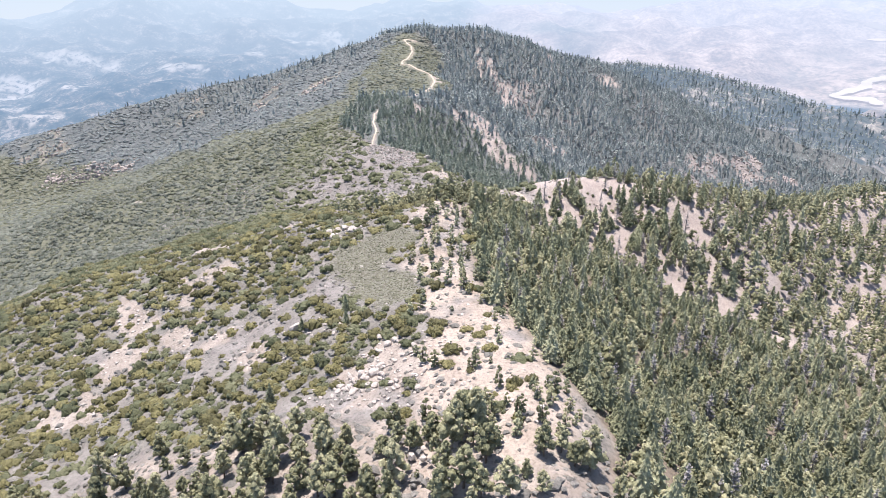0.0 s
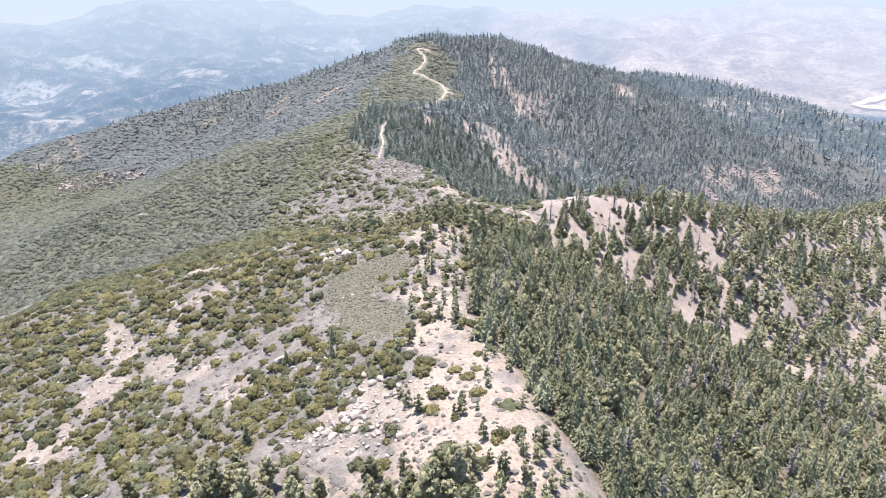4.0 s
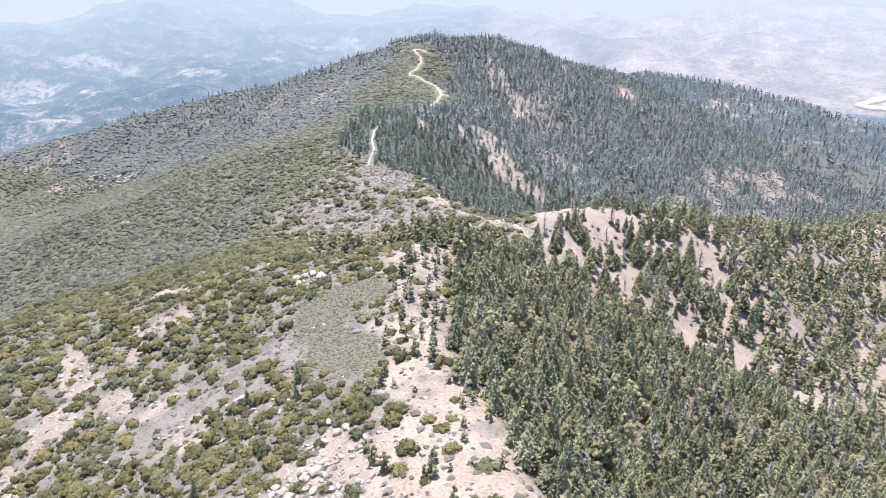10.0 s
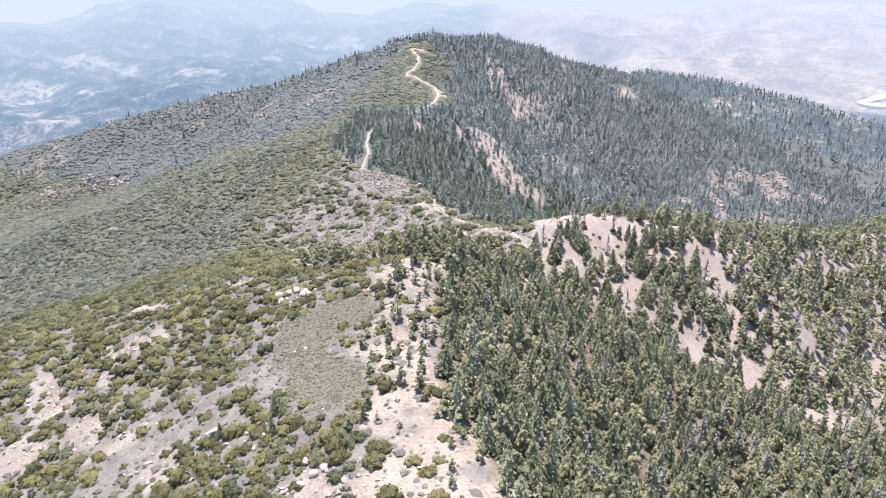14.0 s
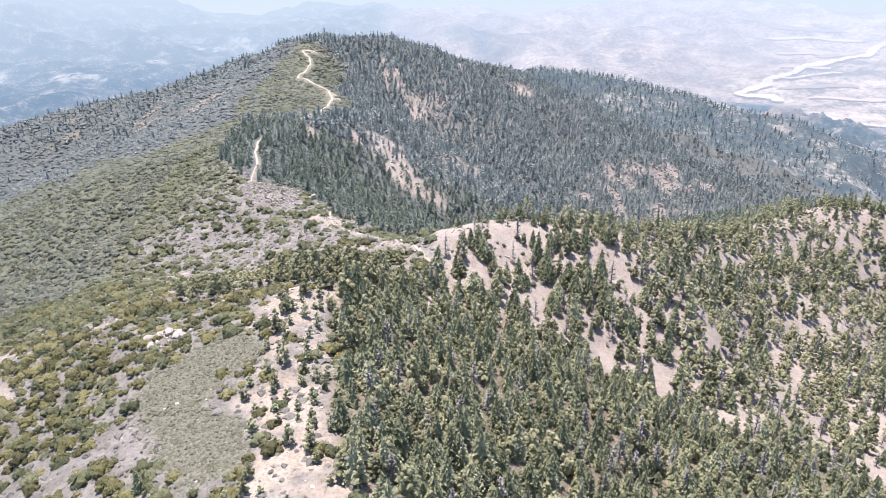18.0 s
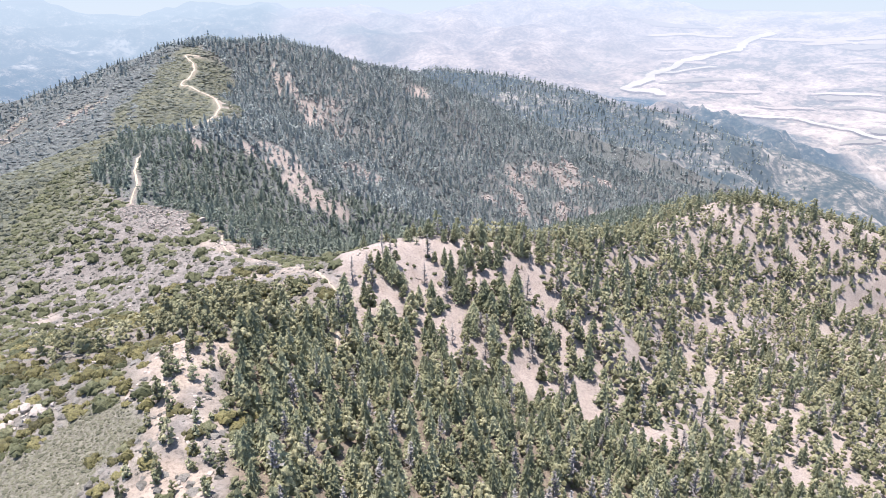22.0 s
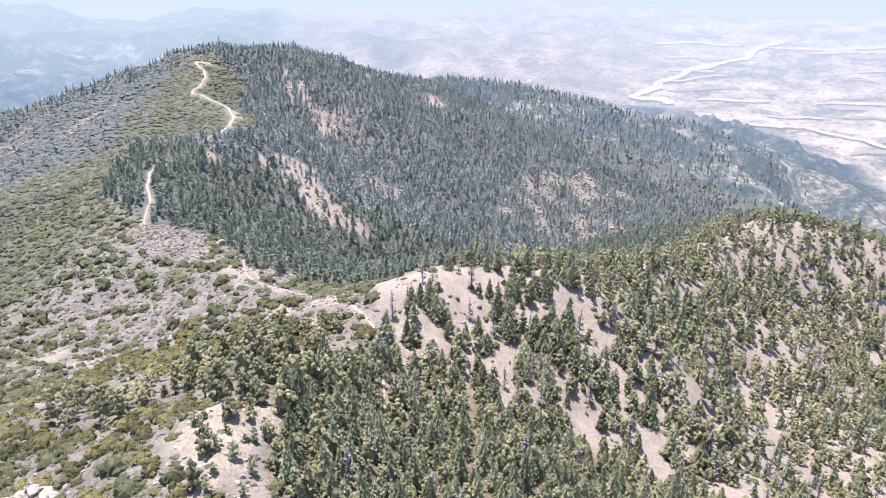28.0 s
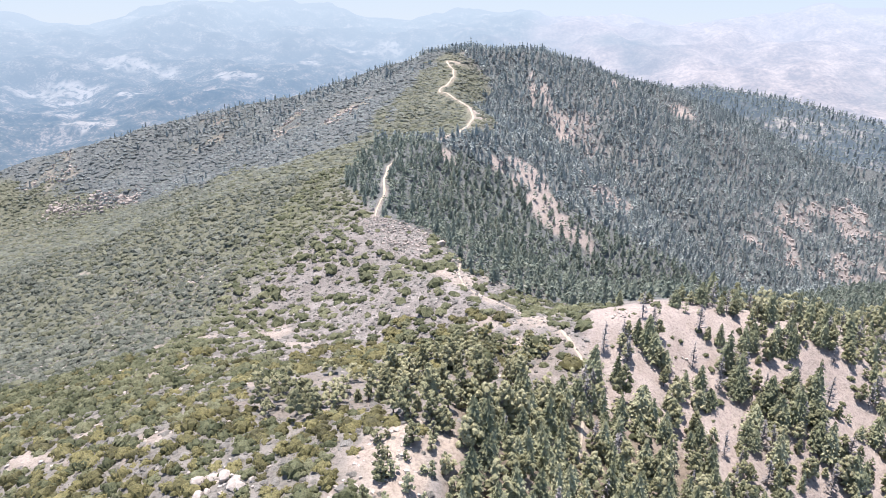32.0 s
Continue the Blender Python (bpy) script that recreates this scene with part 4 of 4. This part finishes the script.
# shrubs between the trees of the east slope
x, y = scatter(40, 480, 180, 500, 4.6, lambda x, y: c_at(x, y)["east"] * (1 - 0.75 * c_at(x, y)["bald"]) * np.clip(0.4 + 0.5 * c_at(x, y)["n2"], 0.1, 0.7), 26)
planted("brush", MID_BUSH, x, y, sizes(len(x), 0.75, 0.35, 27), sizes(len(x), 1.0, 0.2, 28), DARK_BRUSH, "grey-green shrubs between the trees of the bald hill", "brush", 29)

# brush on the west side, finer near the path
x, y = scatter(-190, 20, 84, 335, 3.1, west_brush, 61)
rng = np.random.default_rng(62)
olive = rng.random(len(x)) < 0.64 - 0.5 * smooth(235, 285, y) * smooth(-35, -75, x)
first = np.hypot(x + 20, y - 135)
things_brush = np.argsort(first)[:105]
rest = np.ones(len(x), bool)
rest[things_brush] = False
for mask_, mat, label in ((rest & olive, BRUSH, "olive green chaparral brush on the near slope"), (rest & ~olive, DARK_BRUSH, "grey-green chaparral brush on the near slope")):
    n = int(mask_.sum())
    planted("brush", NEAR_BUSH, x[mask_], y[mask_], sizes(n, 0.98, 0.3, 63), sizes(n, 1.0, 0.2, 64), mat, label, "brush", 65)
brush_things, brush_olive = np.stack([x[things_brush], y[things_brush]], 1), olive[things_brush]

x, y = scatter(-330, 60, 325, 560, 3.1, west_brush, 71)
rng = np.random.default_rng(72)
olive = rng.random(len(x)) < (0.4 + 0.25 * fbm(x, y, 90, 2, 73)) * (1 - 0.75 * c_at(x, y)["saddle"]) * (1 - 0.7 * smooth(430, 350, y) * smooth(-60, -100, x))
by_crest = x > -105
for mask_, mat, label in ((olive, DRY_BRUSH, "dull olive chaparral brush below the saddle"), (~olive & by_crest, DARK_BRUSH, "dark green bushes spaced over the saddle"),
                          (~olive & ~by_crest, PALE_BRUSH, "grey-green chaparral brush below the saddle")):
    n = int(mask_.sum())
    planted("brush", MID_BUSH, x[mask_], y[mask_], sizes(n, 1.05, 0.32, 73), sizes(n, 0.75, 0.2, 74), mat, label, "brush", 75)

x, y = scatter(-720, 10, 560, 990, 3.7, west_brush, 81)
olive = np.random.default_rng(82).random(len(x)) < 0.42 + 0.3 * fbm(x, y, 110, 2, 83)
for mask_, mat, label in ((olive, DRY_BRUSH, "olive green brush on the far slopes"), (~olive, PALE_BRUSH, "grey-green brush on the far slopes")):
    n = int(mask_.sum())
    planted("brush", FAR_BUSH, x[mask_], y[mask_], sizes(n, 1.3, 0.3, 83), sizes(n, 0.55, 0.2, 84), mat, label, "brush", 85)
x, y = scatter(-700, -325, 325, 565, 5.0, west_brush, 86)
planted("brush", FAR_BUSH, x, y, sizes(len(x), 1.5, 0.3, 87), sizes(len(x), 0.55, 0.2, 88), PALE_BRUSH, "thick grey-green brush in the west valley", "brush", 89)

# low grey sage and small plants over the open ground
x, y = scatter(-180, 45, 90, 450, 1.9, lambda x, y: (1 - c_at(x, y)["dense"]) * (1 - 0.35 * c_at(x, y)["crest"]) * (1 - 0.93 * c_at(x, y)["bald"]) * (1 - c_at(x, y)["turf"]) * (1 - 0.6 * c_at(x, y)["gaps"]) * np.clip(0.62 + 0.3 * c_at(x, y)["saddle"] + 0.6 * c_at(x, y)["n2"], 0.35, 0.98), 91)
planted("sage", LOW_BUSH, x, y, sizes(len(x), 1.3, 0.35, 92), sizes(len(x), 0.9, 0.2, 93), SAGE, "low grey sage and dry grass tufts", "low brush", 94, 0.05)

x, y = scatter(-60, 10, 160, 245, 0.7, lambda x, y: 0.95 * c_at(x, y)["turf"], 95)
planted("low_brush", LOW_BUSH, x, y, sizes(len(x), 0.72, 0.3, 96), sizes(len(x), 0.7, 0.25, 97), TURF, "mat of low grey-green brush", "low brush", 98, 0.05)


# ---- plants that stand by themselves ----
def linked(name, shape, mat, parent=None, smooth_shade=False):
    me = mesh_of(name, *shape, smooth_shade)
    me.materials.append(mat)
    ob = new(name, me)
    if parent:
        ob.parent = parent
    return ob


def tree(name, crown, trunk, mat, label, category, group):
    """A tree of its own: trunk and crown under an Empty at its foot."""
    root = tagged(new(name), label, category, group)
    linked("trunk", trunk, BARK, root, True)
    linked("crown", crown, mat, root)
    return root


def set_out(models, places, mean, spread, seed, sink=0.1, tall_spread=0.1):
    """The models at their places, turned and sized at random; the models themselves take the first places."""
    rng = np.random.default_rng(seed)
    z, _ = land(places[:, 0], places[:, 1])
    used = set()
    for k, (px, py) in enumerate(places):
        model = models[k % len(models)] if k < len(models) else models[int(rng.integers(len(models)))]
        s = mean * math.exp(max(-1.7 * spread, min(1.5 * spread, rng.normal(0, spread))))
        tall = math.exp(rng.normal(0, tall_spread))
        m = pose(px, py, z[k] - sink, rng.uniform(-2, 2), rng.uniform(-2, 2), rng.uniform(0, 360)) @ Matrix.Diagonal((s, s, s * tall, 1))
        if model.name not in used:
            used.add(model.name)
            model.matrix_basis = m
        else:
            made = copy_thing(model, Matrix.Identity(4))
            made.matrix_basis = m


fir_models = [tree("fir_tree", fir_crown(8.0, 2.5, 10, 7, 190), trunk_shape(7.4, 0.2), FIR, "dark green fir with drooping boughs in the wood", "fir tree", "firs of the near wood"),
              tree("fir_tree", fir_crown(9.2, 2.3, 11, 7, 190), trunk_shape(8.5, 0.2), FIR, "tall slim dark green fir in the wood", "fir tree", "firs of the near wood"),
              tree("fir_tree", fir_crown(7.0, 2.6, 9, 7, 190), trunk_shape(6.4, 0.2), FIR, "broad dark green fir in the wood", "fir tree", "firs of the near wood")]
pine_models = [tree("pine_tree", pine_crown(7.5, 2.6, 26, 9, 0.14), trunk_shape(6.6, 0.2), PINE, "olive green pine with a rounded open crown", "pine tree", "pines of the ridge"),
               tree("pine_tree", pine_crown(8.5, 2.5, 26, 9, 0.3), trunk_shape(7.6, 0.2), PINE, "tall olive green pine with a bare lower stem", "pine tree", "pines of the ridge"),
               tree("pine_tree", pine_crown(6.5, 2.5, 26, 9, 0.1), trunk_shape(5.6, 0.18), PINE, "bushy young olive green pine on pale soil", "pine tree", "pines of the ridge")]
hill_fir = np.random.default_rng(104).random(len(hill_things)) < 0.45
set_out(fir_models, hill_things[hill_fir], 1.02, 0.3, 105)
half = np.random.default_rng(101).random(len(wood_things)) < 0.72
set_out(fir_models, wood_things[half], 0.95, 0.18, 102)


def south_pines(x, y):
    c = c_at(x, y)
    return c["pines"] * np.clip(0.75 + 0.4 * c["n1"], 0.2, 1)


x, y = scatter(-125, 34, 88, 140, 5.0, south_pines, 111)
gx_, gy_ = scatter(-50, 45, 235, 335, 4.2, lambda x, y: c_at(x, y)["open"] * c_at(x, y)["grove"] * np.clip(0.60 + 1.1 * c_at(x, y)["n2"], 0.06, 1), 112)
k = np.argsort(np.hypot(gx_ - 10, gy_ - 262))
near_k, far_k = k[:60], k[60:]
set_out(pine_models, np.concatenate([wood_things[~half], hill_things[~hill_fir], np.stack([x, y], 1), np.stack([gx_[near_k], gy_[near_k]], 1)]), 0.86, 0.26, 113)
if len(far_k):
    planted("pine_grove", MID_PINE, gx_[far_k], gy_[far_k], sizes(len(far_k), 0.8, 0.2, 114), sizes(len(far_k), 1.0, 0.1, 115), PINE, "olive green pines in a grove above the saddle", "wood", 116)

# small pines over the sandy crest
sapling_models = [tree("young_pine", pine_crown(3.6, 1.3, 14, 6, 0.08), trunk_shape(3.0, 0.1), PINE, "small bushy young pine on pale sand", "young pine", "young pines on the crest"),
                  tree("young_pine", pine_crown(3.0, 1.3, 14, 6, 0.06), trunk_shape(2.5, 0.09), FIR, "small dark young pine on pale sand", "young pine", "young pines on the crest")]
x, y = scatter(-26, 34, 98, 262, 3.7, lambda x, y: c_at(x, y)["crest"] * np.clip(0.5 + 0.5 * c_at(x, y)["n1"] + 0.30 * smooth(150, 175, y), 0.08, 0.85), 121)
set_out(sapling_models, np.stack([x, y], 1), 1.0, 0.3, 122, 0.05, 0.15)
x, y = scatter(36, 150, 260, 350, 5.0, lambda x, y: c_at(x, y)["bald"] * 0.22, 123)
set_out([tree("young_pine", pine_crown(3.2, 1.1, 13, 6, 0.06), trunk_shape(2.6, 0.09), FIR, "small dark pine on bare pink soil", "young pine", "young pines on the bald hill")],
        np.stack([x, y], 1), 0.8, 0.35, 124, 0.05, 0.2)
set_out([tree("fir_tree", fir_crown(6.0, 1.6, 10, 7, 160, 0.03), trunk_shape(5.4, 0.14), FIR, "lone dark green fir among grey brush", "fir tree", "lone firs on the near slope")],
        np.array([(-39, 171), (-27, 173), (-26, 167), (-41, 140)]), 0.95, 0.1, 125)

# dead trees
snag_root = tagged(new("dead_tree"), "grey dead standing tree with bare limbs", "dead tree", "dead trees in the wood")
linked("bare_limb", snag_shape(8.5, 2.2, 110), DEAD, snag_root)
linked("trunk", trunk_shape(8.0, 0.16), DEAD, snag_root, True)
x, y = scatter(14, 330, 100, 400, 9.5, lambda x, y: np.maximum(c_at(x, y)["dense"], 1.0 * c_at(x, y)["east"]) * 0.5, 131)
set_out([snag_root], np.stack([x, y], 1), 0.95, 0.2, 132)

# single bushes by the path
bush_models = [tagged(linked("bush", bush_crown(1.5, 1.9, 7, 90), BRUSH), "rounded olive green bush on pale soil", "bush", "bushes of the near slope"),
               tagged(linked("bush", bush_crown(1.8, 1.8, 7, 90), BRUSH), "tall yellow-green bush on pale soil", "bush", "bushes of the near slope")]
grey_models = [tagged(linked("bush", bush_crown(1.4, 1.9, 7, 90), DARK_BRUSH), "grey-green bush among stones", "bush", "bushes of the near slope")]
crest_bushes = np.array([(14, 109), (18, 122), (14.5, 121), (9, 145), (-10, 158), (6, 130), (1, 134), (-6, 172), (-2, 150), (2, 140)])
set_out(bush_models, np.concatenate([crest_bushes, brush_things[brush_olive]]), 0.95, 0.25, 141)
set_out(grey_models, brush_things[~brush_olive], 0.95, 0.25, 142)

# bushes spaced over the grey saddle
x, y = scatter(-110, 48, 268, 462, 4.5, lambda x, y: c_at(x, y)["saddle"] * (1 - 0.9 * c_at(x, y)["slab"]) * (1 - 0.8 * c_at(x, y)["gaps"]) * c_at(x, y)["open"] * np.clip(0.62 + 0.5 * c_at(x, y)["n1"] + 0.2 * smooth(-20, 5, x), 0.3, 0.9), 151)
saddle_models = [tagged(linked("bush", bush_crown(1.5, 1.8, 6, 50), DARK_BRUSH), "dark green rounded bush among grey sage", "bush", "bushes of the saddle"),
                 tagged(linked("bush", bush_crown(1.3, 2.0, 6, 50), BRUSH), "olive green spreading bush among grey sage", "bush", "bushes of the saddle")]
k = np.argsort(np.hypot(x + 5, y - 300))
set_out(saddle_models, np.stack([x[k[:180]], y[k[:180]]], 1), 1.28, 0.36, 152)
planted("brush", MID_BUSH, x[k[180:]], y[k[180:]], sizes(len(k) - 180, 1.3, 0.35, 153), sizes(len(k) - 180, 0.9, 0.2, 154), DARK_BRUSH, "dark green bushes spaced over the upper saddle", "brush", 155)

# ---- rocks ----


def boulder_shape(seed, flat=0.7):
    """A weathered block: a ball cut by planes and roughened."""
    r = random.Random(seed)
    bm = bmesh.new()
    bmesh.ops.create_icosphere(bm, subdivisions=2, radius=1.0)
    cuts = [(Vector((r.gauss(0, 1), r.gauss(0, 1), r.gauss(0, 0.8))).normalized(), r.uniform(0.5, 0.85)) for _ in range(9)]
    for v in bm.verts:
        for n, d in cuts:
            over = v.co.dot(n) - d
            if over > 0:
                v.co -= n * over
        v.co *= 1 + 0.06 * noise.noise(v.co * 2.3 + Vector((seed, 0, 0)))
        v.co.z *= flat
    me = bpy.data.meshes.new("boulder")
    bm.to_mesh(me)
    bm.free()
    me.materials.append(BOULDER)
    return me


boulder_meshes = [boulder_shape(k, f) for k, f in ((1, 0.7), (2, 0.6), (3, 0.85), (4, 0.5), (5, 0.75))]
rng = np.random.default_rng(201)
# centre, spread, how many, usual half-width
clusters = [(-36, 228, 7, 4, 26, 1.2), (-14, 143, 7, 9, 60, 0.95), (-22, 138, 6, 5, 26, 0.9), (-8, 130, 5, 7, 30, 0.8), (-30, 168, 9, 7, 20, 0.7), (6, 118, 12, 14, 22, 0.5),
            (2, 210, 5, 20, 30, 0.5), (54, 333, 9, 5, 16, 0.6), (-98, 210, 12, 8, 10, 0.7), (-50, 165, 14, 9, 18, 0.7), (74, 318, 5, 9, 12, 0.6), (-2, 402, 5, 6, 8, 0.9)]
for cx, cy, sx_, sy_, count, mean in clusters:
    for _ in range(count):
        px, py = cx + rng.normal(0, sx_ * 0.6), cy + rng.normal(0, sy_ * 0.6)
        s = 0.78 * mean * math.exp(min(0.7, rng.normal(0, 0.45)))
        pz = float(land(np.array([px]), np.array([py]))[0][0])
        ob = tagged(new("boulder", boulder_meshes[int(rng.integers(5))]), "pale weathered granite boulder in dry soil", "boulder", "boulders on the ridge")
        ob.matrix_basis = pose(px, py, pz + 0.15 * s, rng.uniform(-20, 20), rng.uniform(-20, 20), rng.uniform(0, 360)) @ Matrix.Diagonal((s, s * rng.uniform(0.7, 1.1), s, 1))
for px, py, s in ((-41, 172, 2.0), (-10, 414, 2.6)):
    ob = tagged(new("boulder", boulder_meshes[2]), "large pale pinkish granite boulder", "boulder", "boulders on the ridge")
    ob.matrix_basis = pose(px, py, float(land(np.array([px]), np.array([py]))[0][0]) + 0.5, 8, -6, 40) @ Matrix.Diagonal((s, s * 0.8, s, 1))


def rock_field(name, x, y, mean, spread, seed, label, mat=ROCK):
    """Loose rock as one object: every block is geometry."""
    base = []
    for k in range(4):
        r = random.Random(seed + k)
        v = np.array([(sx * r.uniform(0.6, 1.1), sy * r.uniform(0.6, 1.1), sz * r.uniform(0.35, 0.8)) for sz in (-1, 1) for sx, sy in ((-1, -1), (1, -1), (1, 1), (-1, 1))], float)
        v[4:, :2] *= r.uniform(0.5, 0.85)
        base.append((v, np.array([(0, 1, 5, 4), (1, 2, 6, 5), (2, 3, 7, 6), (3, 0, 4, 7), (4, 5, 6, 7)])))
    return planted(name, base, x, y, sizes(len(x), mean, spread, seed), sizes(len(x), 1.0, 0.3, seed + 1), mat, label, "rocks", seed + 2, 0.1)


x, y = scatter(-60, -4, 398, 470, 1.5, lambda x, y: 0.75 * c_at(x, y)["slab"], 211)
rock_field("rock_slab", x, y, 0.5, 0.5, 212, "pale pinkish broken granite slab beside the path")
x, y = scatter(70, 620, 650, 1000, 3.6, lambda x, y: 0.8 * c_at(x, y)["rubble"], 221)
rock_field("rubble", x, y, 1.2, 0.5, 222, "pale broken rock on the summit's east flank")
x, y = scatter(-560, -90, 730, 1040, 3.6, lambda x, y: 0.8 * c_at(x, y)["rubble"], 231)
rock_field("rubble", x, y, 1.3, 0.5, 232, "pale broken rock on the west slopes")
x, y = scatter(-180, 40, 95, 440, 1.9, lambda x, y: np.clip(0.55 * c_at(x, y)["gaps"] + 0.9 * spot(x, y, -14, 141, 16, 17, 0, 211, 0.5) + 0.8 * spot(x, y, -36, 228, 9, 6, 0, 212, 0.5) + 0.10 * c_at(x, y)["saddle"] + 0.10 * c_at(x, y)["crest"] + 0.04, 0, 1) * (1 - c_at(x, y)["dense"]), 241)
rock_field("stones", x, y, 0.36, 0.5, 242, "loose pale stones on dry ground", BOULDER)
rng = np.random.default_rng(251)
run = rng.random(420)
x = np.interp(run, [0, 0.12, 0.5, 0.75, 1], [-494, -480, -437, -407, -378]) + rng.normal(0, 3, 420)
y = np.interp(run, [0, 0.12, 0.5, 0.75, 1], [834, 842, 827, 824, 827]) + rng.normal(0, 8, 420)
rock_field("cliff", x, y, 1.5, 0.5, 252, "pale weathered rock cliff on the west spur")
